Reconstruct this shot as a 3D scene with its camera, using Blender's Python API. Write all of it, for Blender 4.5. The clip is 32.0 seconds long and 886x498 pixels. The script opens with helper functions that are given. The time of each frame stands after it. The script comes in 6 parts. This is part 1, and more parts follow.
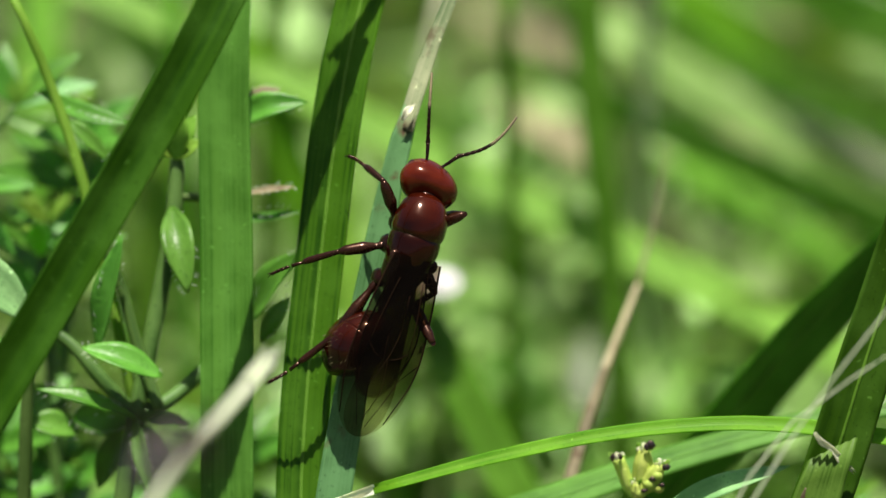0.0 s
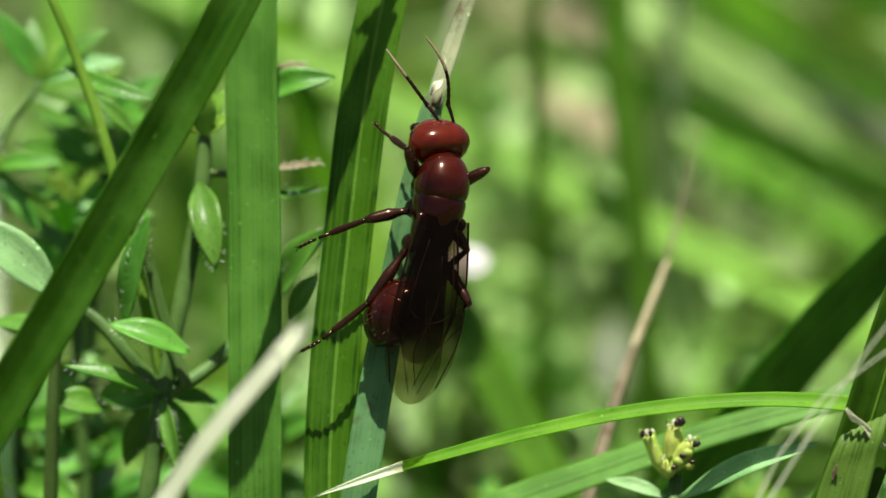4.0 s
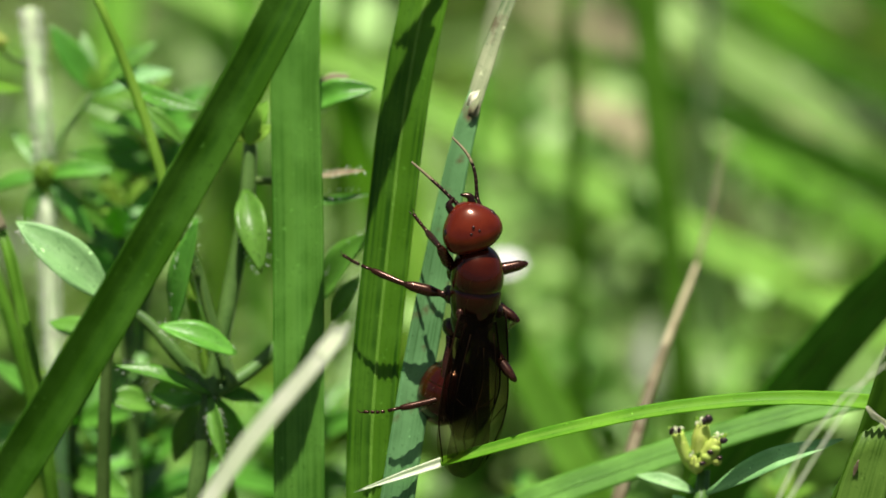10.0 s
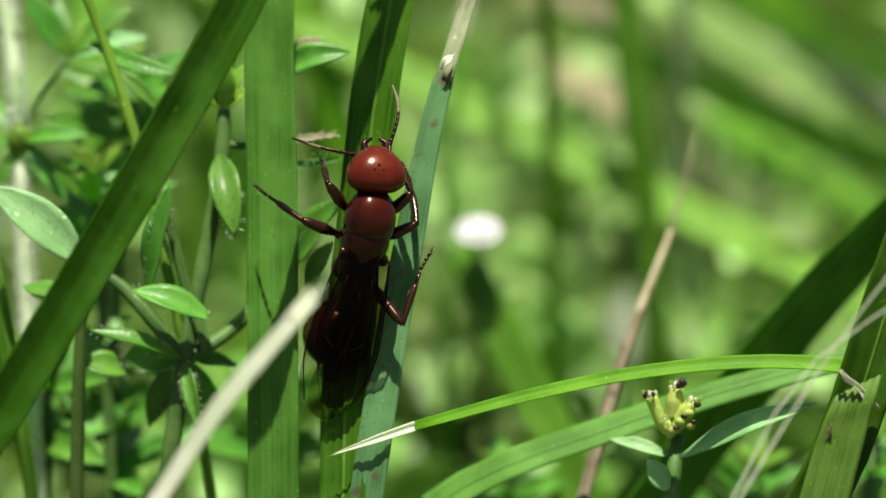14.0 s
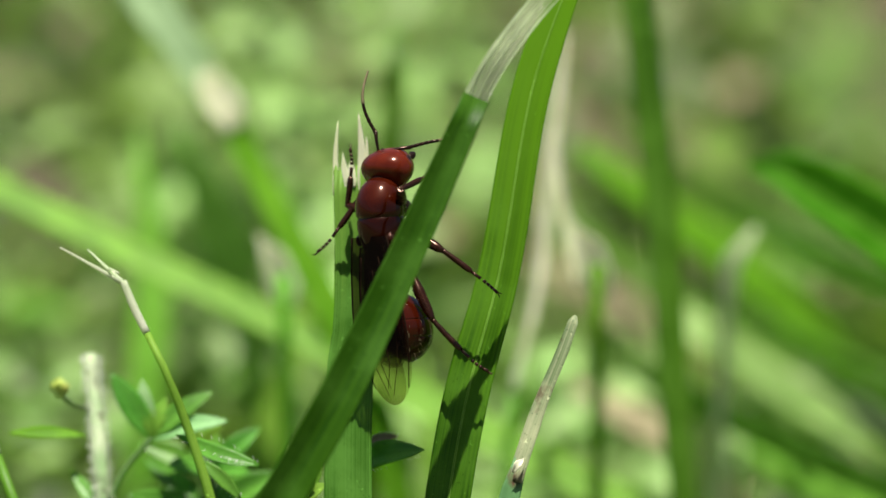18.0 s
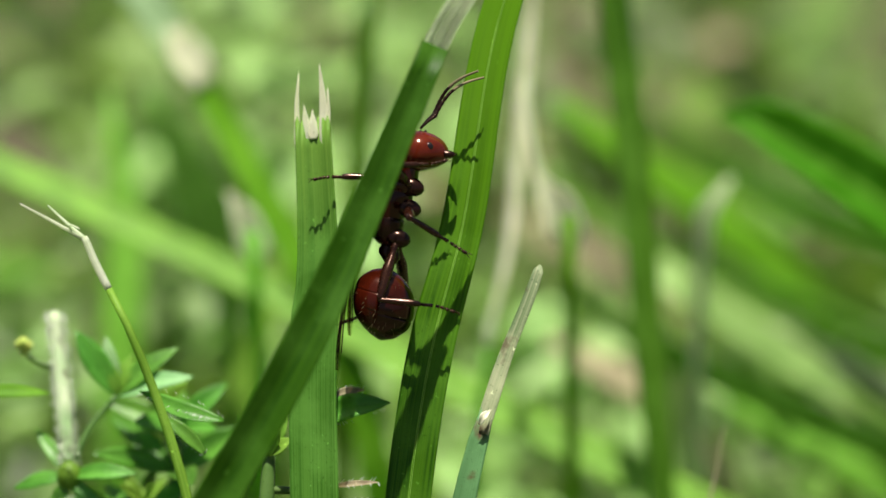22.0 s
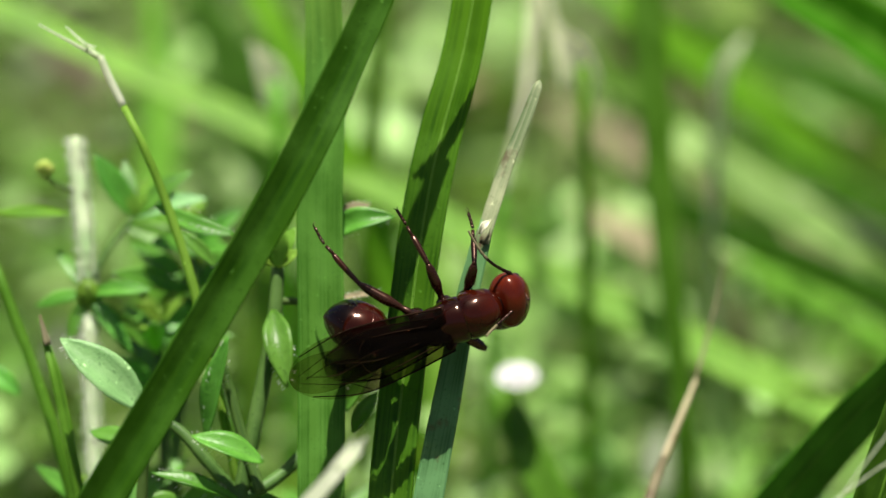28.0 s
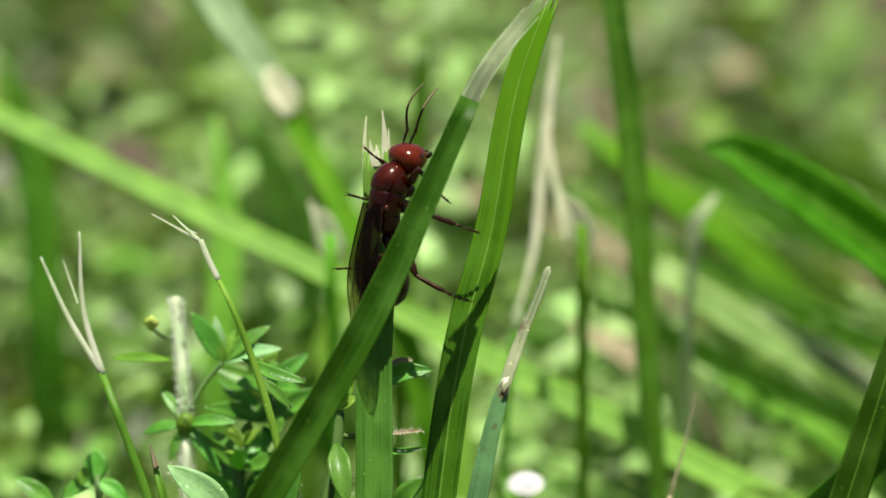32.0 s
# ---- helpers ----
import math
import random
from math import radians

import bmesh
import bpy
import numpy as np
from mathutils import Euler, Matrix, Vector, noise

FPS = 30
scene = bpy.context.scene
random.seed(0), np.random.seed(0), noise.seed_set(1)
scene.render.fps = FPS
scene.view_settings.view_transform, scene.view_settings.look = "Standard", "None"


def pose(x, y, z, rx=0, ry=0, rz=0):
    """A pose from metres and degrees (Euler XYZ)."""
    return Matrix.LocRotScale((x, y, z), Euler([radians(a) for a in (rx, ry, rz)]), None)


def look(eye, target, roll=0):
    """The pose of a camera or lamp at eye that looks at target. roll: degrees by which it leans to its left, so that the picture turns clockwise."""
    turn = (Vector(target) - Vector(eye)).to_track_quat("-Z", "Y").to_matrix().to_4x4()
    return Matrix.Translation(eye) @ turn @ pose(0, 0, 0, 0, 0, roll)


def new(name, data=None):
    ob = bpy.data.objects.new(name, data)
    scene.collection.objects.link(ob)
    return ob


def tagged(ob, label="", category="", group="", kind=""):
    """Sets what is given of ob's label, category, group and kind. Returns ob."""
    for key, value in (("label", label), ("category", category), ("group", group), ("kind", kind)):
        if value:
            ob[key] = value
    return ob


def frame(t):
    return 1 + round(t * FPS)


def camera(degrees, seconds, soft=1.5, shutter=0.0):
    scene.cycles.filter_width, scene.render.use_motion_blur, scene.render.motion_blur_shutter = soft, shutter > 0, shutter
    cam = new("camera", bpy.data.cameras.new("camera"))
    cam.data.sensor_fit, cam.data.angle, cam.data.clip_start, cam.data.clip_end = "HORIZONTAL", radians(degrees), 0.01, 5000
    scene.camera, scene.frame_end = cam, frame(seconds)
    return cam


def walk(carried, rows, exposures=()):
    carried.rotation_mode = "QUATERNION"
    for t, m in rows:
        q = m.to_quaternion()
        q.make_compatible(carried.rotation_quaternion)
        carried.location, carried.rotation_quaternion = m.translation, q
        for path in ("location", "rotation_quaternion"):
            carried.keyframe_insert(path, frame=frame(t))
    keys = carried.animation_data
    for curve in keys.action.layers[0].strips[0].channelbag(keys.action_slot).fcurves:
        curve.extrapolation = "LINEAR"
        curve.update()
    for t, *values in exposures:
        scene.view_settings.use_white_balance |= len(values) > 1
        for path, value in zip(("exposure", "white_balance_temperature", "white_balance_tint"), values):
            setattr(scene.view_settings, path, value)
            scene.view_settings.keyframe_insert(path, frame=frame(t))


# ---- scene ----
# Camera, lens and its way.
cam = camera(13.0, 32.0, 1.5)
PATH = [
    (0, look((0.00503, -0.16066, 0.11487), (-0.00398, -0.0004, 0.05889), 0.32)),
    (0.5, look((0.00506, -0.16097, 0.11392), (-0.00403, -0.0004, 0.05883), 0.29)),
    (1, look((0.00546, -0.16104, 0.11348), (-0.00415, -0.00042, 0.05864), 0.15)),
    (1.5, look((0.00535, -0.16085, 0.11439), (-0.00417, -0.00053, 0.05864), 0.22)),
    (2, look((0.00534, -0.16064, 0.11414), (-0.00452, -0.00034, 0.0584), 0.15)),
    (2.5, look((0.00512, -0.16059, 0.11393), (-0.0046, -0.00027, 0.05822), 0.19)),
    (4.5, look((0.00451, -0.15994, 0.11364), (-0.00547, 0.00018, 0.05741), 0.19)),
    (5, look((0.00489, -0.15983, 0.11392), (-0.00633, 0.0002, 0.05767), 0.04)),
    (5.5, look((0.00403, -0.16016, 0.11399), (-0.00722, 8e-05, 0.05834), 0.07)),
    (6, look((0.00411, -0.15979, 0.11415), (-0.00803, 0.00032, 0.05833), -0.03)),
    (6.5, look((0.00373, -0.15989, 0.11429), (-0.00824, 0.00016, 0.05826), -0.05)),
    (7, look((0.00383, -0.15967, 0.11382), (-0.00815, 0.00047, 0.05806), -0.08)),
    (7.5, look((0.00378, -0.15998, 0.11364), (-0.00786, 0.00024, 0.05802), -0.09)),
    (8, look((0.00428, -0.15988, 0.11404), (-0.00742, 0.00022, 0.0581), -0.06)),
    (8.5, look((0.00467, -0.15954, 0.1141), (-0.00719, 0.00052, 0.05807), -0.03)),
    (9, look((0.00488, -0.16131, 0.1147), (-0.0069, -0.00125, 0.05866), -0.01)),
    (9.5, look((0.00526, -0.16628, 0.11626), (-0.00646, -0.00622, 0.06021), -0.02)),
    (10, look((0.00558, -0.16658, 0.11626), (-0.00643, -0.00659, 0.06006), -0.14)),
    (10.5, look((0.00521, -0.16657, 0.11611), (-0.00647, -0.0066, 0.05979), -0.08)),
    (11, look((0.00576, -0.16687, 0.11638), (-0.00606, -0.00688, 0.06012), -0.06)),
    (11.5, look((0.0068, -0.16822, 0.11626), (-0.00466, -0.00805, 0.06045), -0.05)),
    (12, look((0.0067, -0.16788, 0.11618), (-0.00409, -0.00777, 0.06007), 0.03)),
    (12.5, look((0.00725, -0.16809, 0.11598), (-0.00331, -0.00797, 0.05986), 0.09)),
    (13, look((0.00738, -0.1677, 0.116), (-0.00341, -0.00774, 0.05948), -0.08)),
    (13.5, look((0.00699, -0.16735, 0.11533), (-0.00449, -0.00741, 0.05885), -0.10)),
    (15.5, look((0.00324, -0.16519, 0.12085), (-0.00591, -0.00635, 0.06096), 0.68)),
    (16, look((0.00294, -0.16732, 0.12451), (-0.00518, -0.00781, 0.06628), 0.95)),
    (16.5, look((0.00344, -0.16957, 0.12688), (-0.00527, -0.0091, 0.07144), 0.90)),
    (17, look((0.00264, -0.17023, 0.12842), (-0.0063, -0.00937, 0.07417), 1.33)),
    (17.5, look((0.00097, -0.1712, 0.13092), (-0.00805, -0.01006, 0.07752), 1.37)),
    (18, look((0.0012, -0.17173, 0.13155), (-0.00883, -0.01026, 0.07933), 1.14)),
    (18.5, look((0.00197, -0.17123, 0.13144), (-0.00894, -0.00997, 0.07874), 0.70)),
    (19, look((0.00215, -0.17091, 0.13082), (-0.008, -0.00958, 0.07818), 0.49)),
    (19.5, look((0.00262, -0.17029, 0.13032), (-0.00735, -0.00911, 0.07723), 0.31)),
    (20, look((0.0026, -0.17024, 0.13079), (-0.00697, -0.00928, 0.07693), 0.38)),
    (20.5, look((0.00284, -0.17026, 0.13029), (-0.00674, -0.00914, 0.07691), 0.47)),
    (21, look((0.00301, -0.16996, 0.13044), (-0.00693, -0.00895, 0.0768), 0.34)),
    (21.5, look((0.00308, -0.16976, 0.13028), (-0.00694, -0.00872, 0.07673), 0.34)),
    (22, look((0.00328, -0.17018, 0.13018), (-0.00703, -0.00915, 0.07667), 0.33)),
    (22.5, look((0.00247, -0.17037, 0.13035), (-0.00728, -0.00923, 0.07707), 0.61)),
    (23, look((0.00266, -0.17027, 0.13057), (-0.00669, -0.00889, 0.07795), 0.46)),
    (23.5, look((0.00201, -0.17051, 0.13079), (-0.00661, -0.00904, 0.07834), 0.55)),
    (24, look((0.00181, -0.17088, 0.13067), (-0.00663, -0.00919, 0.07885), 0.70)),
    (24.5, look((0.00229, -0.17125, 0.13035), (-0.00749, -0.00942, 0.07919), 0.51)),
    (25, look((0.00246, -0.17104, 0.13049), (-0.00768, -0.00934, 0.07899), 0.40)),
    (25.5, look((0.00145, -0.16941, 0.1301), (-0.0085, -0.00838, 0.07651), 0.50)),
    (26, look((0.00031, -0.16673, 0.12856), (-0.00925, -0.00685, 0.07158), 0.63)),
    (26.5, look((0.00088, -0.16702, 0.12695), (-0.00871, -0.00701, 0.07036), 0.34)),
    (28.5, look((0.01066, -0.1879, 0.12236), (-0.00454, -0.02693, 0.06986), -0.06)),
    (29, look((0.01133, -0.1985, 0.12698), (-0.00286, -0.03746, 0.0744), 0.30)),
    (29.5, look((0.00925, -0.20554, 0.13233), (-0.00272, -0.04501, 0.0777), 0.35)),
    (30, look((0.00766, -0.21015, 0.1373), (-0.00297, -0.05022, 0.08064), 0.44)),
    (30.5, look((0.00814, -0.21169, 0.14114), (-0.00263, -0.052, 0.08385), 0.51)),
    (31, look((0.00818, -0.21198, 0.14517), (-0.00433, -0.05212, 0.0887), 0.47)),
    (31.5, look((0.00863, -0.21688, 0.14766), (-0.00445, -0.05685, 0.09182), 0.50)),
    (32, look((0.00971, -0.22457, 0.14977), (-0.00399, -0.06405, 0.09551), 0.66)),
]
walk(cam, PATH)

# Sky, sun and exposure.
SUN_FROM = Vector((0.0, -0.10, 0.99)).normalized()
world = bpy.data.worlds.new("sky")
scene.world = world
world.use_nodes = True
sky = world.node_tree.nodes.new("ShaderNodeTexSky")
sky.sky_type, sky.sun_disc = "NISHITA", False
sky.sun_elevation = math.asin(SUN_FROM.z)
sky.dust_density, sky.air_density, sky.ozone_density = 3.0, 0.7, 0.6
sky.sun_rotation = math.atan2(SUN_FROM.x, SUN_FROM.y)
world.node_tree.links.new(sky.outputs[0], world.node_tree.nodes["Background"].inputs[0])
world.node_tree.nodes["Background"].inputs[1].default_value = 0.05
sun = new("sun", bpy.data.lights.new("sun", "SUN"))
sun.data.energy, sun.data.angle, sun.data.color = 5.0, radians(0.55), (1.0, 0.915, 0.86)
sun.matrix_world = look(SUN_FROM * 2, (0, 0, 0))
scene.view_settings.exposure = 0.75

MM = 0.001


# ---- materials ----
def nodes_of(name):
    m = bpy.data.materials.new(name)
    m.use_nodes = True
    t = m.node_tree
    return m, t, t.nodes["Principled BSDF"], t.nodes["Material Output"]


def add(t, kind, values=(), **props):
    n = t.nodes.new(kind)
    for k, v in props.items():
        setattr(n, k, v)
    for k, v in dict(values).items():
        n.inputs[k].default_value = v
    return n


def mix_col(t, fac, a, b, mode="MIX"):
    n = t.nodes.new("ShaderNodeMix")
    n.data_type, n.blend_type = "RGBA", mode
    for slot, v in ((0, fac), (6, a), (7, b)):
        if isinstance(v, bpy.types.NodeSocket):
            t.links.new(v, n.inputs[slot])
        else:
            n.inputs[slot].default_value = v if slot == 0 else (*v, 1)
    return n.outputs[2]


def ramp(t, source, lo, hi):
    n = add(t, "ShaderNodeMapRange", {1: lo, 2: hi})
    t.links.new(source, n.inputs[0])
    return n.outputs[0]


def noise_of(t, vec, scale, stretch=(1, 1, 1), detail=3.0):
    m = add(t, "ShaderNodeMapping", {3: stretch})
    t.links.new(vec, m.inputs[0])
    n = add(t, "ShaderNodeTexNoise", {"Scale": scale, "Detail": detail})
    t.links.new(m.outputs[0], n.inputs[0])
    return n.outputs[0]


def foliage(name, dark, light, through_col, rough=0.38, let=0.35, veins=26.0, stains=0.0, island=False, bump=0.25, contrast=0.14, gloss=0.3, fade=None):
    """Living or dry leaf: lengthwise veins from the UV, blotches, light passing through."""
    m, t, bsdf, out = nodes_of(name)
    uv = add(t, "ShaderNodeUVMap").outputs[0]
    pos = add(t, "ShaderNodeTexCoord").outputs["Object"]
    vein = noise_of(t, uv, 1.0, (veins, 0.03, 1), 2.0)
    blot = noise_of(t, pos, 420.0, (1, 1, 1), 4.0)
    fine = noise_of(t, pos, 6500.0, (1, 1, 1), 2.0)
    col = mix_col(t, ramp(t, vein, 0.5 - contrast, 0.5 + contrast), dark, light)
    col = mix_col(t, ramp(t, blot, 0.42, 0.75), col, tuple(min(1.0, c * 1.25 + 0.008) for c in light))
    col = mix_col(t, ramp(t, fine, 0.62, 0.78), col, tuple(c * 0.75 for c in dark))
    specks = noise_of(t, pos, 3800.0, (1, 1, 1), 1.0)
    col = mix_col(t, ramp(t, specks, 0.72, 0.80), col, tuple(min(1.0, c * 1.9 + 0.02) for c in light))
    if fade:
        # paler towards the top, unevenly by vein: withering on NOTCH, painted sunlight on STRIPED
        low, high, pale = fade
        split = add(t, "ShaderNodeSeparateXYZ")
        t.links.new(pos, split.inputs[0])
        uneven = add(t, "ShaderNodeMath", {1: (high - low) * 0.9}, operation="MULTIPLY_ADD")
        t.links.new(vein, uneven.inputs[0])
        t.links.new(split.outputs[2], uneven.inputs[2])
        col = mix_col(t, ramp(t, uneven.outputs[0], low + (high - low) * 0.45, high + (high - low) * 0.45), col, pale)
    if stains:
        spots = noise_of(t, pos, 900.0, (1, 1, 1), 5.0)
        col = mix_col(t, ramp(t, spots, 0.60 - 0.1 * stains, 0.72), col, (0.10, 0.055, 0.025))
    rnd = add(t, "ShaderNodeNewGeometry").outputs["Random Per Island"] if island else add(t, "ShaderNodeObjectInfo").outputs["Random"]
    hsv = add(t, "ShaderNodeHueSaturation", {"Saturation": 1.0})
    hue = add(t, "ShaderNodeMapRange", {3: 0.488, 4: 0.512})
    val = add(t, "ShaderNodeMapRange", {3: 0.8 if not island else 0.18, 4: 1.2 if not island else 1.7})
    t.links.new(rnd, hue.inputs[0])
    t.links.new(rnd, val.inputs[0])
    t.links.new(hue.outputs[0], hsv.inputs["Hue"])
    t.links.new(val.outputs[0], hsv.inputs["Value"])
    t.links.new(col, hsv.inputs["Color"])
    t.links.new(hsv.outputs[0], bsdf.inputs["Base Color"])
    bsdf.inputs["Specular IOR Level"].default_value = gloss
    rr = add(t, "ShaderNodeMapRange", {3: rough - 0.08, 4: rough + 0.14})
    t.links.new(blot, rr.inputs[0])
    t.links.new(rr.outputs[0], bsdf.inputs["Roughness"])
    bp = add(t, "ShaderNodeBump", {"Strength": bump, "Distance": 0.00006})
    relief = add(t, "ShaderNodeMath", {1: 0.55}, operation="MULTIPLY_ADD")
    t.links.new(fine, relief.inputs[0])
    t.links.new(vein, relief.inputs[2])
    t.links.new(relief.outputs[0], bp.inputs["Height"])
    t.links.new(bp.outputs[0], bsdf.inputs["Normal"])
    tr = add(t, "ShaderNodeBsdfTranslucent")
    t.links.new(mix_col(t, 0.5, hsv.outputs[0], through_col), tr.inputs[0])
    mx = add(t, "ShaderNodeMixShader", {0: let})
    t.links.new(bsdf.outputs[0], mx.inputs[1])
    t.links.new(tr.outputs[0], mx.inputs[2])
    t.links.new(mx.outputs[0], out.inputs[0])
    return m


def shell(name, base, other, rough=0.2, coat=0.3, scale=900.0, bump=0.05, shine=0.5):
    """Insect cuticle: polished, with a slightly uneven tone and fine pits."""
    m, t, bsdf, out = nodes_of(name)
    pos = add(t, "ShaderNodeTexCoord").outputs["Object"]
    n1, n2 = noise_of(t, pos, scale), noise_of(t, pos, scale * 9)
    t.links.new(mix_col(t, ramp(t, n1, 0.35, 0.7), base, other), bsdf.inputs["Base Color"])
    rr = add(t, "ShaderNodeMapRange", {3: rough * 0.75, 4: rough * 1.4})
    t.links.new(n2, rr.inputs[0])
    t.links.new(rr.outputs[0], bsdf.inputs["Roughness"])
    bsdf.inputs["Coat Weight"].default_value = coat
    bsdf.inputs["Coat Roughness"].default_value = 0.13
    bsdf.inputs["Specular Tint"].default_value = (1.0, 0.62, 0.45, 1)
    bsdf.inputs["Specular IOR Level"].default_value = shine
    bp = add(t, "ShaderNodeBump", {"Strength": bump, "Distance": 0.00003})
    t.links.new(n2, bp.inputs["Height"])
    t.links.new(bp.outputs[0], bsdf.inputs["Normal"])
    return m


def earth(name):
    m, t, bsdf, out = nodes_of(name)
    pos = add(t, "ShaderNodeTexCoord").outputs["Object"]
    a, b, c = noise_of(t, pos, 28.0), noise_of(t, pos, 260.0, detail=6.0), noise_of(t, pos, 9.0)
    col = mix_col(t, ramp(t, b, 0.35, 0.7), (0.022, 0.015, 0.009), (0.085, 0.058, 0.036))
    col = mix_col(t, ramp(t, a, 0.40, 0.62), col, (0.05, 0.10, 0.02))
    col = mix_col(t, ramp(t, c, 0.55, 0.75), col, (0.10, 0.08, 0.045))
    t.links.new(col, bsdf.inputs["Base Color"])
    bsdf.inputs["Roughness"].default_value = 0.9
    bp = add(t, "ShaderNodeBump", {"Strength": 0.7, "Distance": 0.002})
    t.links.new(b, bp.inputs["Height"])
    t.links.new(bp.outputs[0], bsdf.inputs["Normal"])
    return m


def membrane(name, smoky, clear_end):
    m, t, bsdf, out = nodes_of(name)
    pos = add(t, "ShaderNodeTexCoord").outputs["Object"]
    # smoky towards the body, clearer near the tips
    axis = add(t, "ShaderNodeSeparateXYZ")
    t.links.new(pos, axis.inputs[0])
    cloud = ramp(t, noise_of(t, pos, 700.0), 0.3, 0.7)
    smoke = mix_col(t, cloud, tuple(c * 0.85 for c in smoky), tuple(min(1.0, c * 1.15) for c in smoky))
    thin = mix_col(t, cloud, tuple(c * 0.93 for c in clear_end), tuple(min(1.0, c * 1.07) for c in clear_end))
    tone = mix_col(t, ramp(t, axis.outputs[1], -0.0052, -0.0074), smoke, thin)
    clear = add(t, "ShaderNodeBsdfTransparent")
    t.links.new(tone, clear.inputs[0])
    bsdf.inputs["Base Color"].default_value = (0.026, 0.020, 0.016, 1)
    bsdf.inputs["Specular IOR Level"].default_value = 0.35
    bsdf.inputs["Roughness"].default_value = 0.34
    bsdf.inputs["Specular Tint"].default_value = (1.0, 0.8, 0.6, 1)
    crinkle = add(t, "ShaderNodeBump", {"Strength": 0.5, "Distance": 0.00008})
    t.links.new(noise_of(t, pos, 1500.0, (2.5, 1, 1)), crinkle.inputs["Height"])
    t.links.new(crinkle.outputs[0], bsdf.inputs["Normal"])
    mx = add(t, "ShaderNodeMixShader", {0: 0.11})
    t.links.new(clear.outputs[0], mx.inputs[1])
    t.links.new(bsdf.outputs[0], mx.inputs[2])
    t.links.new(mx.outputs[0], out.inputs[0])
    return m


GREEN = foliage("grass_green", (0.055, 0.17, 0.010), (0.13, 0.32, 0.022), (0.26, 0.58, 0.015), let=0.42)
DEEP = foliage("grass_deep", (0.020, 0.080, 0.003), (0.066, 0.185, 0.008), (0.15, 0.40, 0.008), let=0.36, contrast=0.10, gloss=0.18, veins=15.0)
BLUE = foliage("grass_blue_green", (0.052, 0.14, 0.038), (0.105, 0.24, 0.08), (0.17, 0.38, 0.07), rough=0.5, let=0.3, stains=0.1)
SAGE = foliage("grass_sage", (0.064, 0.17, 0.016), (0.13, 0.285, 0.036), (0.26, 0.53, 0.03), rough=0.45, let=0.38, contrast=0.08, veins=34.0, gloss=0.22)
PALE = foliage("grass_pale", (0.13, 0.32, 0.022), (0.25, 0.50, 0.055), (0.38, 0.75, 0.04), rough=0.5, let=0.45)
HERB = foliage("herb_leaf", (0.040, 0.165, 0.012), (0.15, 0.40, 0.045), (0.32, 0.70, 0.03), rough=0.36, let=0.42, veins=2.2, bump=0.8, gloss=0.5, contrast=0.3)
MILKY = foliage("milky_green", (0.17, 0.30, 0.12), (0.31, 0.45, 0.22), (0.34, 0.5, 0.22), rough=0.6, let=0.35, veins=8.0)
# Base green darkened for the leaning blade's shadow; the fade paints the sunlit top.
STRIPED = foliage("grass_striped", (0.022, 0.088, 0.003), (0.075, 0.205, 0.008), (0.21, 0.47, 0.010), let=0.5, contrast=0.07, gloss=0.2, veins=17.0, fade=(0.064, 0.080, (0.13, 0.32, 0.008)))
STRIPE_RIB = foliage("pale_rib", (0.12, 0.27, 0.02), (0.21, 0.38, 0.045), (0.34, 0.55, 0.05), rough=0.5, let=0.4, veins=6.0)
NOTCH = foliage("grass_bleaching", (0.048, 0.135, 0.012), (0.098, 0.225, 0.026), (0.22, 0.46, 0.025), rough=0.45, let=0.38, contrast=0.08, veins=34.0, gloss=0.18, fade=(0.069, 0.080, (0.20, 0.32, 0.045)))
CREAM = foliage("torn_cream", (0.62, 0.66, 0.42), (0.86, 0.89, 0.66), (0.88, 0.92, 0.6), rough=0.6, let=0.55, veins=8.0)
LIGHT_BLADE = foliage("grass_light", (0.17, 0.34, 0.07), (0.32, 0.50, 0.15), (0.42, 0.65, 0.15), rough=0.5, let=0.4, veins=10.0)
# Darkened copy of DEEP; the shade on the leaning blades is in the colour.
LEANING = foliage("grass_shade_tinted", (0.013, 0.056, 0.0015), (0.038, 0.120, 0.004), (0.10, 0.29, 0.005), let=0.34, contrast=0.22, gloss=0.12, veins=7.0)
BUD = foliage("herb_bud", (0.10, 0.25, 0.015), (0.20, 0.38, 0.04), (0.36, 0.62, 0.05), rough=0.5, let=0.35, veins=6.0)
STEM = foliage("herb_stem", (0.034, 0.09, 0.013), (0.078, 0.155, 0.028), (0.2, 0.4, 0.05), rough=0.45, let=0.08, veins=8.0)
PALE_STEM = foliage("pale_stem", (0.40, 0.62, 0.26), (0.80, 0.95, 0.62), (0.7, 0.95, 0.5), rough=0.5, let=0.5, veins=3.0, stains=0.3)
FRESH = foliage("grass_fresh", (0.09, 0.32, 0.008), (0.18, 0.44, 0.02), (0.30, 0.70, 0.02), rough=0.45, let=0.5, veins=12.0, gloss=0.15)
VIVID = foliage("grass_vivid", (0.022, 0.098, 0.0015), (0.056, 0.185, 0.004), (0.15, 0.40, 0.004), rough=0.55, let=0.38, veins=6.0, gloss=0.04)
POD = foliage("ripening_pod", (0.34, 0.48, 0.06), (0.58, 0.68, 0.16), (0.6, 0.75, 0.15), rough=0.5, let=0.25, veins=5.0)
HAIRY = foliage("hairy_leaf", (0.12, 0.30, 0.08), (0.32, 0.56, 0.22), (0.36, 0.7, 0.16), rough=0.45, let=0.35, veins=2.6, bump=1.0, contrast=0.3, gloss=0.45)
WITHER = foliage("withered_grey", (0.10, 0.20, 0.07), (0.42, 0.47, 0.26), (0.40, 0.46, 0.20), rough=0.6, let=0.3, veins=5.0, stains=0.25, contrast=0.15)
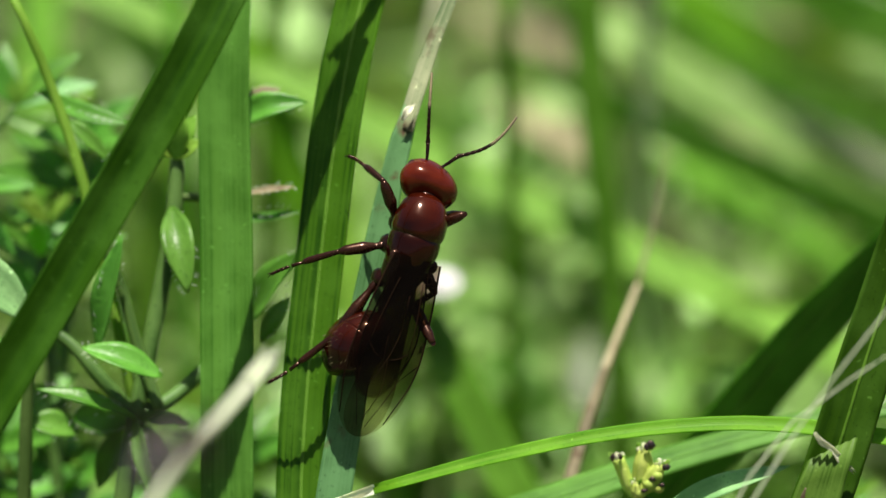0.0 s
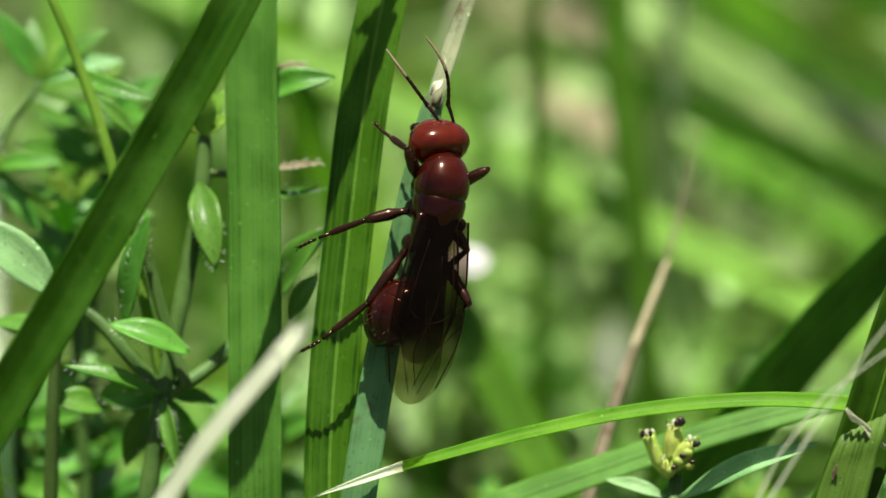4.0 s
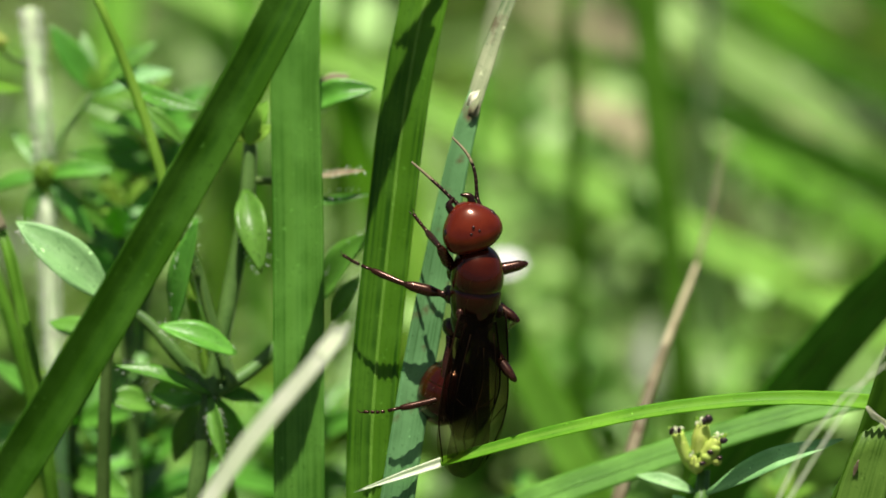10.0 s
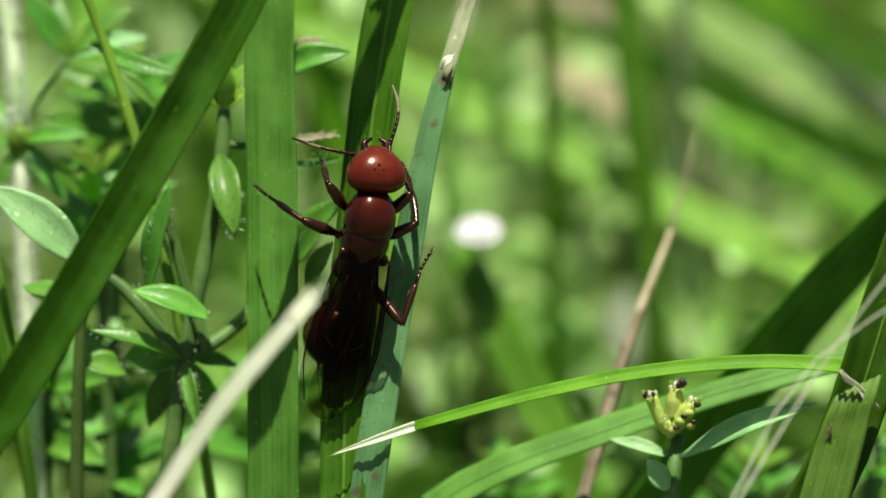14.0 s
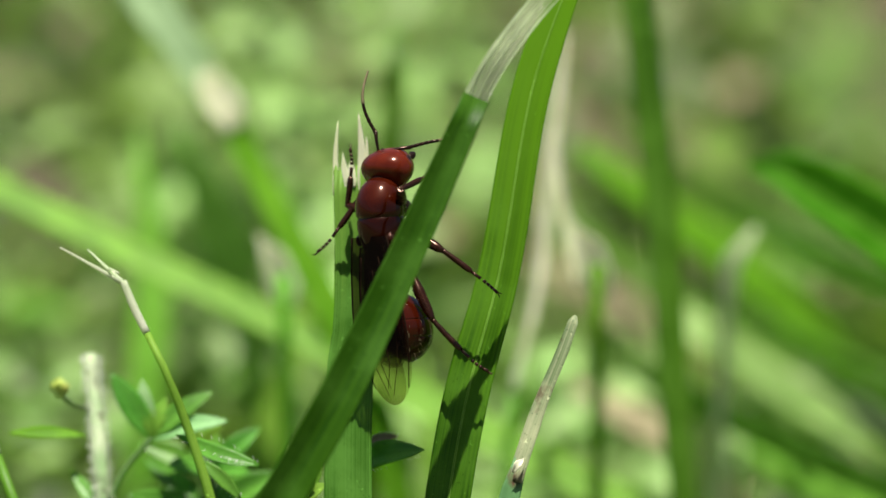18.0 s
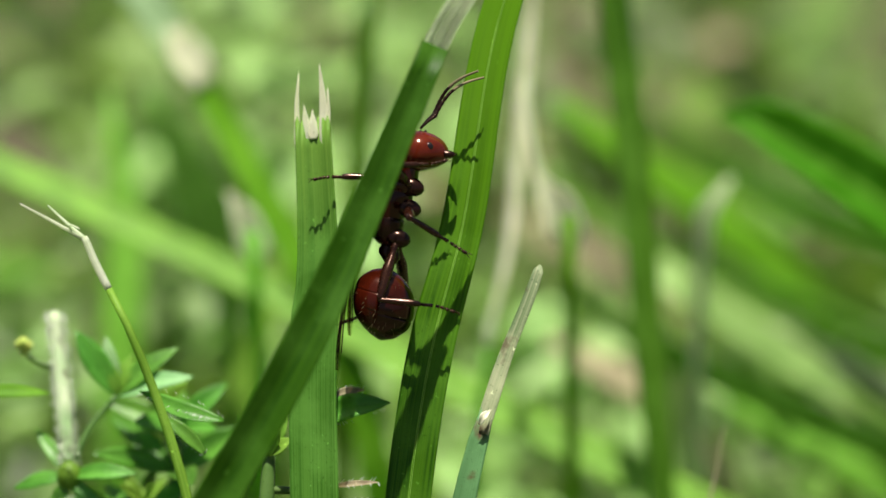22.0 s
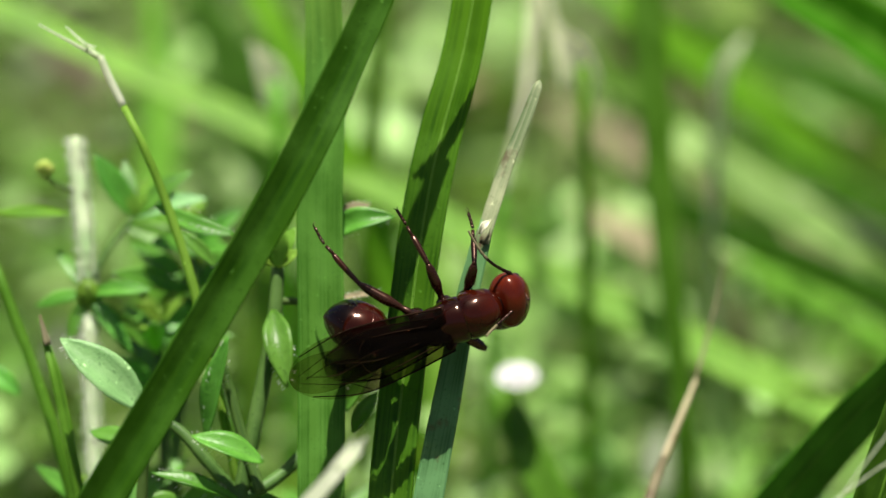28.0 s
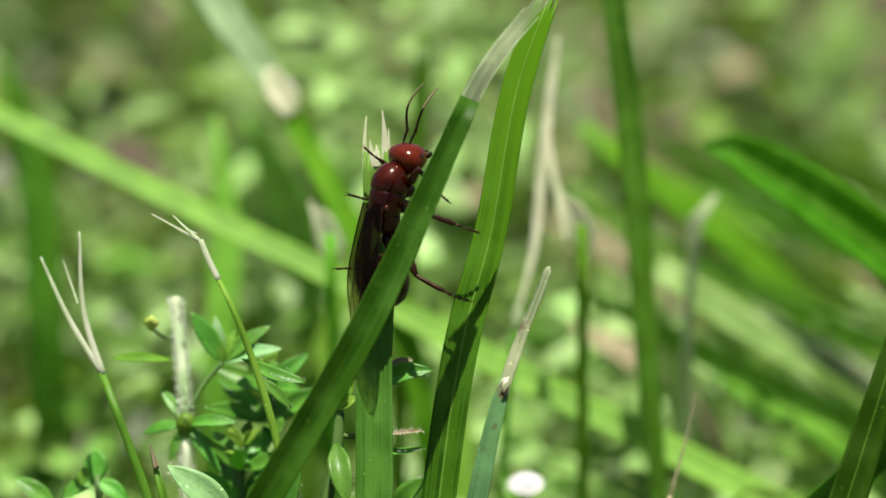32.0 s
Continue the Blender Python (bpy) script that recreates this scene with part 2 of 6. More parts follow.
DRY = foliage("dry_straw", (0.60, 0.70, 0.45), (0.84, 0.94, 0.70), (0.86, 0.96, 0.64), rough=0.6, let=0.55, veins=14.0)
TAN = foliage("tan_straw", (0.22, 0.19, 0.10), (0.46, 0.41, 0.25), (0.48, 0.43, 0.25), rough=0.65, let=0.3, veins=12.0, stains=0.3)
BROWN = foliage("dry_brown", (0.13, 0.12, 0.055), (0.31, 0.29, 0.16), (0.38, 0.35, 0.17), rough=0.65, let=0.25, veins=10.0, stains=0.6)
TORN = foliage("torn_edge", (0.5, 0.52, 0.3), (0.75, 0.74, 0.55), (0.6, 0.6, 0.3), rough=0.6, let=0.3, veins=12.0)
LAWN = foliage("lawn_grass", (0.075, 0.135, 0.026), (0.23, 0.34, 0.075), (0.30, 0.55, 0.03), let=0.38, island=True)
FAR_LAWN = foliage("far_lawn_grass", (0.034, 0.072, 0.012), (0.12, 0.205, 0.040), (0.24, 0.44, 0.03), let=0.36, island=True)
# Paler copy of the lawn green: sunlight on the leaves is in the colour.
SUN_TINTED_LAWN = foliage("sun_tinted_lawn_grass", (0.20, 0.37, 0.085), (0.38, 0.57, 0.20), (0.48, 0.72, 0.2), let=0.4, island=True)
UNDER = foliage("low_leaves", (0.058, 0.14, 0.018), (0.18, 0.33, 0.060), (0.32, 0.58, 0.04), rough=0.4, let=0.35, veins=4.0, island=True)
THATCH = foliage("thatch", (0.13, 0.10, 0.05), (0.36, 0.30, 0.18), (0.4, 0.32, 0.2), rough=0.7, let=0.15, island=True)
PETAL = foliage("white_petal", (0.84, 0.85, 0.83), (0.92, 0.92, 0.90), (0.85, 0.85, 0.83), rough=0.6, let=0.55, veins=5.0)
FIBRE = foliage("frayed_fibre", (0.36, 0.44, 0.24), (0.62, 0.70, 0.46), (0.6, 0.68, 0.40), rough=0.6, let=0.62, veins=8.0)
HAIR = foliage("leaf_hair", (0.62, 0.72, 0.52), (0.85, 0.9, 0.75), (0.8, 0.9, 0.68), rough=0.4, let=0.5)
SEED = shell("black_seed", (0.012, 0.010, 0.012), (0.03, 0.025, 0.03), 0.35, 0.1)
RED = shell("red_cuticle", (0.062, 0.0066, 0.0021), (0.105, 0.0135, 0.0038), 0.16, 0.14, shine=0.42)
RUST = shell("rust_cuticle", (0.007, 0.0010, 0.0004), (0.046, 0.0058, 0.0016), 0.13, 0.16, scale=420.0, shine=0.38)
MAROON = shell("maroon_cuticle", (0.006, 0.0009, 0.0004), (0.022, 0.0026, 0.0008), 0.13, 0.16, scale=420.0, shine=0.36)
DARK = shell("dark_cuticle", (0.0055, 0.0024, 0.0018), (0.014, 0.0042, 0.0028), 0.22, 0.05, shine=0.4)
LEG = shell("leg_cuticle", (0.008, 0.0027, 0.0013), (0.026, 0.0074, 0.0029), 0.24, 0.1, shine=0.55)
TIP = shell("pale_feeler_tip", (0.10, 0.09, 0.045), (0.22, 0.20, 0.11), 0.5, 0.0, shine=0.2)
EYE = shell("eye", (0.006, 0.004, 0.004), (0.012, 0.008, 0.008), 0.12, 0.5)
WING = membrane("wing_membrane", (0.26, 0.21, 0.16), (0.75, 0.72, 0.59))
HIND_WING = membrane("hind_wing_membrane", (0.46, 0.40, 0.33), (0.87, 0.85, 0.76))
VEIN = shell("wing_vein", (0.010, 0.006, 0.004), (0.020, 0.011, 0.006), 0.8, 0.0, shine=0.03)
COLLAR = shell("pale_collar", (0.20, 0.12, 0.055), (0.34, 0.23, 0.12), 0.4, 0.1)
FLY = shell("grey_fly", (0.035, 0.035, 0.045), (0.075, 0.07, 0.08), 0.4, 0.1)
SOIL = earth("soil")


# ---- shapes ----
def V(p):
    return Vector(p) * MM


def curve_points(pts, n, places=None):
    """A smooth curve through the points, at n steps of even length. places: takes where each step lies between the points, 0 to 1."""
    p = [Vector(q) for q in pts]
    m = len(p)
    if m == 2:
        if places is not None:
            places += [i / (n - 1) for i in range(n)]
        return [p[0].lerp(p[1], i / (n - 1)) for i in range(n)]
    knots = [0.0]
    for u, v in zip(p, p[1:]):
        knots.append(knots[-1] + max((v - u).length, 1e-6))
    slopes = []
    for k in range(m):
        lo, hi = max(k - 1, 0), min(k + 1, m - 1)
        if 0 < k < m - 1:
            h0, h1 = knots[k] - knots[lo], knots[hi] - knots[k]
            slopes.append(((p[k] - p[lo]) / h0 * h1 + (p[hi] - p[k]) / h1 * h0) / (h0 + h1))
        else:
            slopes.append((p[hi] - p[lo]) / (knots[hi] - knots[lo]))
    out, k = [], 0
    for i in range(n):
        s = knots[-1] * i / (n - 1)
        while k < m - 2 and s > knots[k + 1]:
            k += 1
        h = knots[k + 1] - knots[k]
        f = min(max((s - knots[k]) / h, 0.0), 1.0)
        f2, f3 = f * f, f * f * f
        out.append(p[k] * (2 * f3 - 3 * f2 + 1) + slopes[k] * h * (f3 - 2 * f2 + f) + p[k + 1] * (3 * f2 - 2 * f3) + slopes[k + 1] * h * (f3 - f2))
        if places is not None:
            places.append((k + f) / (m - 1))
    return out


def along(values, s):
    """Linear table at s in 0..1."""
    x = s * (len(values) - 1)
    k = min(int(x), len(values) - 2)
    return values[k] + (values[k + 1] - values[k]) * (x - k)


CAMWARD = Vector((-0.03, -0.93, 0.36)).normalized()


def ribbon(bm, pts, widths, n=28, cols=9, fold=0.12, face=CAMWARD, twist=(0, 0), thick=0.16, ribs=0.03, tear=(), wave=0.0, lift=0.0, sink=0.0):
    """A blade: a ribbed, folded, solid strip along a curve (mm). tear: how far each column of the far end stands out."""
    uv = bm.loops.layers.uv.verify()
    where = []
    c = curve_points(pts, n, where)
    if len(widths) != len(pts):
        where = [i / (n - 1) for i in range(n)]
    rings, lens, run = [], [], 0.0
    for i, p in enumerate(c):
        s = i / (n - 1)
        run += (p - c[i - 1]).length if i else 0
        t = (c[min(i + 1, n - 1)] - c[max(i - 1, 0)]).normalized()
        f = (face - t * face.dot(t)).normalized()
        f = Matrix.Rotation(radians(twist[0] + (twist[1] - twist[0]) * s), 3, t) @ f
        side, w = t.cross(f), along(widths, where[i])
        front, back = [], []
        for j in range(cols):
            u = 2 * j / (cols - 1) - 1
            d = fold * w * (math.sqrt(u * u + 0.1) - 0.6) + (ribs if j % 2 else -ribs) * min(1, w) + wave * w * math.sin(s * 9 + u * 2)
            q = p + side * (u * w / 2) + f * (d + lift + sink * w)
            if tear and s > 0.9:
                q = q + t * tear[j % len(tear)] * (s - 0.9) * 10
            front.append(bm.verts.new(q * MM))
            back.append(bm.verts.new((q - f * thick * (1 - 0.75 * u * u) * min(1, w)) * MM))
        rings.append((front, back))
        lens.append(run)

    def quad(vs, uvs):
        fc = bm.faces.new(vs)
        fc.smooth = True
        for loop, co in zip(fc.loops, uvs):
            loop[uv].uv = co

    for i in range(n - 1):
        (f0, b0), (f1, b1) = rings[i], rings[i + 1]
        v0, v1 = lens[i], lens[i + 1]
        for j in range(cols - 1):
            u0, u1 = j / (cols - 1), (j + 1) / (cols - 1)
            quad((f0[j], f0[j + 1], f1[j + 1], f1[j]), ((u0, v0), (u1, v0), (u1, v1), (u0, v1)))
            quad((b0[j + 1], b0[j], b1[j], b1[j + 1]), ((u1, v0), (u0, v0), (u0, v1), (u1, v1)))
        quad((b0[0], f0[0], f1[0], b1[0]), ((0, v0), (0, v0), (0, v1), (0, v1)))
        quad((f0[-1], b0[-1], b1[-1], f1[-1]), ((1, v0), (1, v0), (1, v1), (1, v1)))
    for (f0, b0), flip in ((rings[0], 0), (rings[-1], 1)):
        for j in range(cols - 1):
            vs = (f0[j + 1], f0[j], b0[j], b0[j + 1])
            quad(vs[::-1] if flip else vs, ((0, 0),) * 4)


def tube(bm, pts, radii, n=16, seg=10, ridge=0.0, cap=True):
    """A round, tapered stem along a curve (mm)."""
    uv = bm.loops.layers.uv.verify()
    where = []
    c = curve_points(pts, n, where)
    if len(radii) != len(pts):
        where = [i / (n - 1) for i in range(n)]
    rings, run, ax = [], 0.0, None
    for i, p in enumerate(c):
        run += (p - c[i - 1]).length if i else 0
        t = (c[min(i + 1, n - 1)] - c[max(i - 1, 0)]).normalized()
        ax = (ax or (Vector((1, 0, 0)) if abs(t.x) < 0.9 else Vector((0, 1, 0))))
        ax = (ax - t * ax.dot(t)).normalized()
        bx, r = t.cross(ax), along(radii, where[i])
        rings.append(([bm.verts.new((p + (ax * math.cos(a) + bx * math.sin(a)) * r * (1 + ridge * (k % 2))) * MM) for k, a in enumerate(2 * math.pi * k / seg for k in range(seg))], run))
    for i in range(n - 1):
        for k in range(seg):
            l = (k + 1) % seg
            fc = bm.faces.new((rings[i][0][k], rings[i][0][l], rings[i + 1][0][l], rings[i + 1][0][k]))
            fc.smooth = True
            for loop, co in zip(fc.loops, ((k / seg, rings[i][1]), ((k + 1) / seg, rings[i][1]), ((k + 1) / seg, rings[i + 1][1]), (k / seg, rings[i + 1][1]))):
                loop[uv].uv = co
    if cap:
        bm.faces.new(rings[0][0][::-1])
        bm.faces.new(rings[-1][0])


def blob(bm, profile, seg=22, power=2.0, n=0):
    """A body along y (mm) from rows of y, half width, half height, middle z; power over 2 squares its section."""
    if n:
        dense = []
        for i in range(n):
            s = i / (n - 1)
            rows = curve_points([(r[0], r[1], r[2]) for r in profile], n)
            zz = along([r[3] for r in profile], s)
            dense.append((rows[i].x, max(rows[i].y, 0.01), max(rows[i].z, 0.01), zz))
        profile = dense
    rings = []
    for y, rx, rz, zc in profile:
        ring = []
        for k in range(seg):
            a = 2 * math.pi * k / seg
            ca, sa = math.cos(a), math.sin(a)
            ring.append(bm.verts.new(Vector((math.copysign(abs(ca) ** (2 / power), ca) * rx, y, zc + math.copysign(abs(sa) ** (2 / power), sa) * rz)) * MM))
        rings.append(ring)
    for a, b in zip(rings, rings[1:]):
        for k in range(seg):
            l = (k + 1) % seg
            bm.faces.new((a[k], b[k], b[l], a[l])).smooth = True
    bm.faces.new(rings[0]).smooth = True
    bm.faces.new(rings[-1][::-1]).smooth = True


def ball(bm, at, r, sub=2):
    made = bmesh.ops.create_icosphere(bm, subdivisions=sub, radius=1.0)
    r = r if isinstance(r, tuple) else (r, r, r)
    for v in made["verts"]:
        v.co = (Vector((v.co.x * r[0], v.co.y * r[1], v.co.z * r[2])) + Vector(at)) * MM
        for f in v.link_faces:
            f.smooth = True


def finish(name, bm, mat, origin=None):
    """The bmesh as a linked object; its origin moves to the given place (mm)."""
    me = bpy.data.meshes.new(name)
    if origin is not None:
        for v in bm.verts:
            v.co -= V(origin)
    bm.normal_update()
    bm.to_mesh(me)
    bm.free()
    me.materials.append(mat)
    ob = new(name, me)
    if origin is not None:
        ob.location = V(origin)
    return ob


def part(name, bm, mat, parent, label=""):
    """One mesh under a thing; its mesh is given in world millimetres, or in the thing's space when that stands at the origin."""
    at = parent.matrix_world.translation.copy() if parent.parent is None else parent.parent.location + parent.location
    for v in bm.verts:
        v.co -= at
    ob = finish(name, bm, mat)
    ob.parent = parent
    return tagged(ob, label)


def thing(name, at, label, category, group=""):
    ob = new(name)
    ob.empty_display_size = 0.002
    ob.location = V(at)
    bpy.context.view_layer.update()
    return tagged(ob, label, category, group)


def down(p, dx=0.0, dy=0.0, z=0.0):
    """The foot of a plant under a low point of it."""
    return (p[0] + dx, p[1] + dy, z)


def root(p, q, steep=0.75, most=55.0):
    """Where a leaning plant that passes q above p meets the ground."""
    p, q = Vector(p), Vector(q)
    f = p.z / max(q.z - p.z, 0.5) * steep
    d = Vector((p.x - q.x, p.y - q.y, 0)) * f
    if d.length > most:
        d *= most / d.length
    return (p.x + d.x, p.y + d.y, 0.0)


def grass_blade(pts, widths, mat, label, group="", foot=None, rib=None, **kw):
    """A single blade rooted in the ground, with its midrib."""
    pts = [foot, *pts] if foot else pts
    widths = [widths[0] * 0.9, *widths] if foot else widths
    ob = thing("grass_plant", pts[0], label, "grass plant", group)
    bm = bmesh.new()
    ribbon(bm, pts, widths, **kw)
    part("leaf_blade", bm, mat, ob)
    more = {k: v for k, v in kw.items() if k in ("n", "face", "twist")}
    fold = kw.get("fold", 0.12)
    bm = bmesh.new()
    ribbon(bm, pts, [w * 0.05 for w in widths], cols=5, fold=0.0, ribs=0.0, thick=0.05, lift=0.04, sink=-0.284 * fold / 0.05, **more)
    part("midrib", bm, rib or GREEN, ob, "paler midrib")
    return ob


UPWARD = Vector((-0.05, -0.62, 0.78)).normalized()


def leaf_shape(bm, a, b, width, bend=0.12, face=UPWARD, twist=0, fold=0.1, n=14, cols=7, profile=(0.16, 0.62, 0.95, 1.0, 0.86, 0.55, 0.04)):
    """An oval leaf from a to b (mm)."""
    a, b = Vector(a), Vector(b)
    mid = (a + b) / 2 + face * bend * (b - a).length
    ribbon(bm, [a, mid, b], [width * w for w in profile], n=n, cols=cols, fold=fold, face=face, twist=(twist, twist), thick=0.14, ribs=0.015, wave=0.01)


# ---- ground and lawn ----
def ground():
    n, size = 70, 14.0
    verts, faces = [], []
    for i in range(n + 1):
        for j in range(n + 1):
            a, b = 2 * i / n - 1, 2 * j / n - 1
            x, y = size * a * abs(a) ** 2.2, size * b * abs(b) ** 2.2
            near = 1 / (1 + (x * x + y * y) * 4)
            verts.append((x, y, (noise.noise((x * 22, y * 22, 0)) * 0.005 + noise.noise((x * 70, y * 70, 3)) * 0.002) * near))
    for i in range(n):
        for j in range(n):
            k = i * (n + 1) + j
            faces.append((k, k + n + 1, k + n + 2, k + 1))
    me = bpy.data.meshes.new("ground")
    me.from_pydata(verts, [], faces)
    me.polygons.foreach_set("use_smooth", [True] * len(faces))
    me.materials.append(SOIL)
    return tagged(new("ground", me), "brown soil with moss and thatch under the lawn", "ground", kind="structure")


ground()


def scatter(name, label, mat, count, seed, spread, tall, wide, lean, flat=False, rows=6):
    """Many loose blades in one mesh: count rooted at places drawn by spread(rng)."""
    rng = random.Random(seed)
    verts, faces, uvs = [], [], []
    for _ in range(count):
        x, y = spread(rng)
        h, w = rng.uniform(*tall), rng.uniform(*wide)
        a, l = rng.uniform(0, 2 * math.pi), rng.uniform(*lean) * h
        f = rng.uniform(-0.9, 0.9)
        side = Vector((math.cos(f), math.sin(f), 0))
        dirv = Vector((math.cos(a), math.sin(a), 0))
        deep = side.cross(Vector((0, 0, 1)))
        k0 = len(verts)
        z0 = rng.uniform(0.5, 9.0) if flat else -2
        for i in range(rows):
            s = i / (rows - 1)
            c = Vector((x, y, z0)) + dirv * l * s**1.6 + Vector((0, 0, h * (s - 0.28 * s * s * rng.uniform(0.5, 1.3)) * (0.06 if flat else 1)))
            ww = w * (0.7 + 0.9 * s - 1.55 * s**2.4)
            for u in (-1, 0, 1):
                q = c + side * u * max(ww, 0.05) / 2 + deep * abs(u) * 0.15 * w
                verts.append(tuple(q * MM))
        for i in range(rows - 1):
            for j in (0, 1):
                k = k0 + i * 3 + j
                faces.append((k, k + 1, k + 4, k + 3))
                uvs += [(j / 2, i), (j / 2 + 0.5, i), (j / 2 + 0.5, i + 1.0), (j / 2, i + 1.0)]
    me = bpy.data.meshes.new(name)
    me.from_pydata(verts, [], faces)
    me.polygons.foreach_set("use_smooth", [True] * len(faces))
    layer = me.uv_layers.new(name="UVMap")
    layer.data.foreach_set("uv", [c for p in uvs for c in p])
    me.materials.append(mat)
    return tagged(new(name, me), label, "grass", kind="stuff")


def behind(near, far, half, power=1.0):
    def draw(rng):
        # bare spots where the soil shows
        while True:
            y = near + (far - near) * rng.random() ** power
            x = rng.uniform(-half, half) * (0.5 + 0.9 * y / far)
            bare = max(0.0, 1 - math.hypot((x - 34) / 44, (y - 235) / 150)) + 0.6 * max(0.0, 1 - math.hypot((x + 8) / 16, (y - 205) / 40)) + 0.5 * noise.noise((x * 0.02, y * 0.012, 5))
            gap = noise.noise((x * 0.075, y * 0.06, 9)) + 0.6 * noise.noise((x * 0.17, y * 0.13, 2))
            if rng.random() > 0.8 * bare and gap > rng.uniform(-0.25, 0.2):
                return x, y
    return draw


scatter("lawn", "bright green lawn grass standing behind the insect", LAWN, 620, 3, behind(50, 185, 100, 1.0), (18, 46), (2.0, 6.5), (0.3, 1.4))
scatter("lawn", "pale lawn grass behind the insect, sunlight in its colour", SUN_TINTED_LAWN, 250, 13, behind(50, 185, 100, 1.0), (16, 44), (2.0, 7.0), (0.4, 1.5))
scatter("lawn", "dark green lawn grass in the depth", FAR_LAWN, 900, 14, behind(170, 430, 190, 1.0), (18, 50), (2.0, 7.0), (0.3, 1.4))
scatter("lawn", "light tufts of lawn grass in the depth", SUN_TINTED_LAWN, 70, 15, behind(170, 430, 190, 1.0), (16, 46), (3.0, 9.0), (0.4, 1.5))
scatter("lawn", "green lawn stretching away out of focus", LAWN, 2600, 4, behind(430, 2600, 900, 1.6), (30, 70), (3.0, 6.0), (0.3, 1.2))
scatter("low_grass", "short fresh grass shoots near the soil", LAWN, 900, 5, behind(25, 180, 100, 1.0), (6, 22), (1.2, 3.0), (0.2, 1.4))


def undergrowth(name, label, mat, count, seed, spread, high, size):
    """Small loose leaves on hidden stems, joined in one mesh."""
    rng = random.Random(seed)
    verts, faces, uvs = [], [], []
    for _ in range(count):
        x, y = spread(rng)
        z, s = rng.uniform(*high) * rng.random() ** 0.4, rng.uniform(*size)
        m = Matrix.Translation((x, y, z)) @ Euler((rng.gauss(0.2, 0.5), rng.gauss(0, 0.5), rng.uniform(0, 6.28))).to_matrix().to_4x4()
        k = len(verts)
        for i in range(5):
            v = i / 4
            w = s * 0.34 * math.sin(math.pi * (0.1 + 0.86 * v))
            for u in (-1, 0, 1):
                verts.append(tuple((m @ Vector((u * w, (v - 0.5) * s, 0.12 * abs(u) * s - 0.3 * s * (v - 0.5) ** 2))) * MM))
        for i in range(4):
            for j in (0, 1):
                q = k + i * 3 + j
                faces.append((q, q + 1, q + 4, q + 3))
                uvs += [(j / 2, i), (j / 2 + 0.5, i), (j / 2 + 0.5, i + 1.0), (j / 2, i + 1.0)]
    me = bpy.data.meshes.new(name)
    me.from_pydata(verts, [], faces)
    me.polygons.foreach_set("use_smooth", [True] * len(faces))
    me.uv_layers.new(name="UVMap").data.foreach_set("uv", [c for p in uvs for c in p])
    me.materials.append(mat)
    return tagged(new(name, me), label, "undergrowth", kind="stuff")


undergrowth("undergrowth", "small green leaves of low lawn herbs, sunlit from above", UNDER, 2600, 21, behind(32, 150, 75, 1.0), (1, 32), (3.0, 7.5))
undergrowth("undergrowth", "pale leaves in the middle of the lawn, sunlight in their colour", SUN_TINTED_LAWN, 420, 23, lambda rng: (rng.gauss(4, 17), rng.uniform(70, 175)), (6, 32), (3.0, 8.0))
undergrowth("undergrowth", "pale small leaves coloured as if catching the sun", SUN_TINTED_LAWN, 520, 22, behind(32, 150, 75, 1.0), (8, 36), (2.5, 6.0))
# These two sets split lit from shaded leaves by colour alone.
undergrowth("undergrowth", "small leaves coloured as sunlit, standing among the lawn blades", SUN_TINTED_LAWN, 420, 31, behind(45, 115, 60, 1.0), (22, 45), (1.8, 4.5))
undergrowth("undergrowth", "small leaves coloured as shaded, standing among the lawn blades", UNDER, 700, 32, behind(42, 115, 60, 1.0), (18, 43), (2.0, 5.5))
undergrowth("undergrowth", "bright leaves coloured as sunlit, clustered behind the insect", SUN_TINTED_LAWN, 560, 35, lambda rng: (rng.gauss(-3, 6), rng.uniform(60, 105)), (18, 38), (2.5, 6.0))
undergrowth("undergrowth", "light green leaves deep in the lawn", SUN_TINTED_LAWN, 190, 36, lambda rng: (rng.gauss(-31, 9), rng.uniform(105, 150)), (34, 60), (3.0, 7.0))
for k, (label, mat, count, size) in enumerate((("green leaf tufts deep in the lawn", LAWN, 520, (3.5, 9.0)), ("leaf tufts coloured as sunlit, deep in the lawn", SUN_TINTED_LAWN, 110, (3.0, 8.0)), ("dark leaf tufts deep in the lawn", FAR_LAWN, 640, (4.0, 10.0)), ("withered brown scraps deep in the lawn", THATCH, 150, (4.0, 9.0)))):
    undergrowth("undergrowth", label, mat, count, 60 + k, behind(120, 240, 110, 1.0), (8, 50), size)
scatter("thatch", "dry straw litter lying between the grass", THATCH, 1800, 6, behind(20, 420, 170, 1.0), (22, 60), (0.8, 3.0), (0.7, 1.0), flat=True)

# ---- blades in the plane of the insect ----
focus = grass_blade([(-10.3, -1.5, 44.16), (-10.32, 0.35, 48.34), (-9.85, 3.68, 55.81), (-8.38, 8.73, 67.14), (-7.62, 10.23, 70.04), (-5.71, 15.58, 81.31), (-4.4, 17.23, 85.02)],
                    [2.2, 2.3, 2.3, 2.35, 2.2, 2.0, 1.5], STRIPED, "tall green grass blade with pale lengthwise stripes", "lawn blades", foot=down((-10.3, -1.5, 44.16), -6, 2), n=70, cols=15, fold=0.15, ribs=0.05, face=Vector((-0.2, -0.80, 0.54)), tear=(0, 0.6, -0.4, 0.8, 0.1, -0.5), rib=STRIPE_RIB)

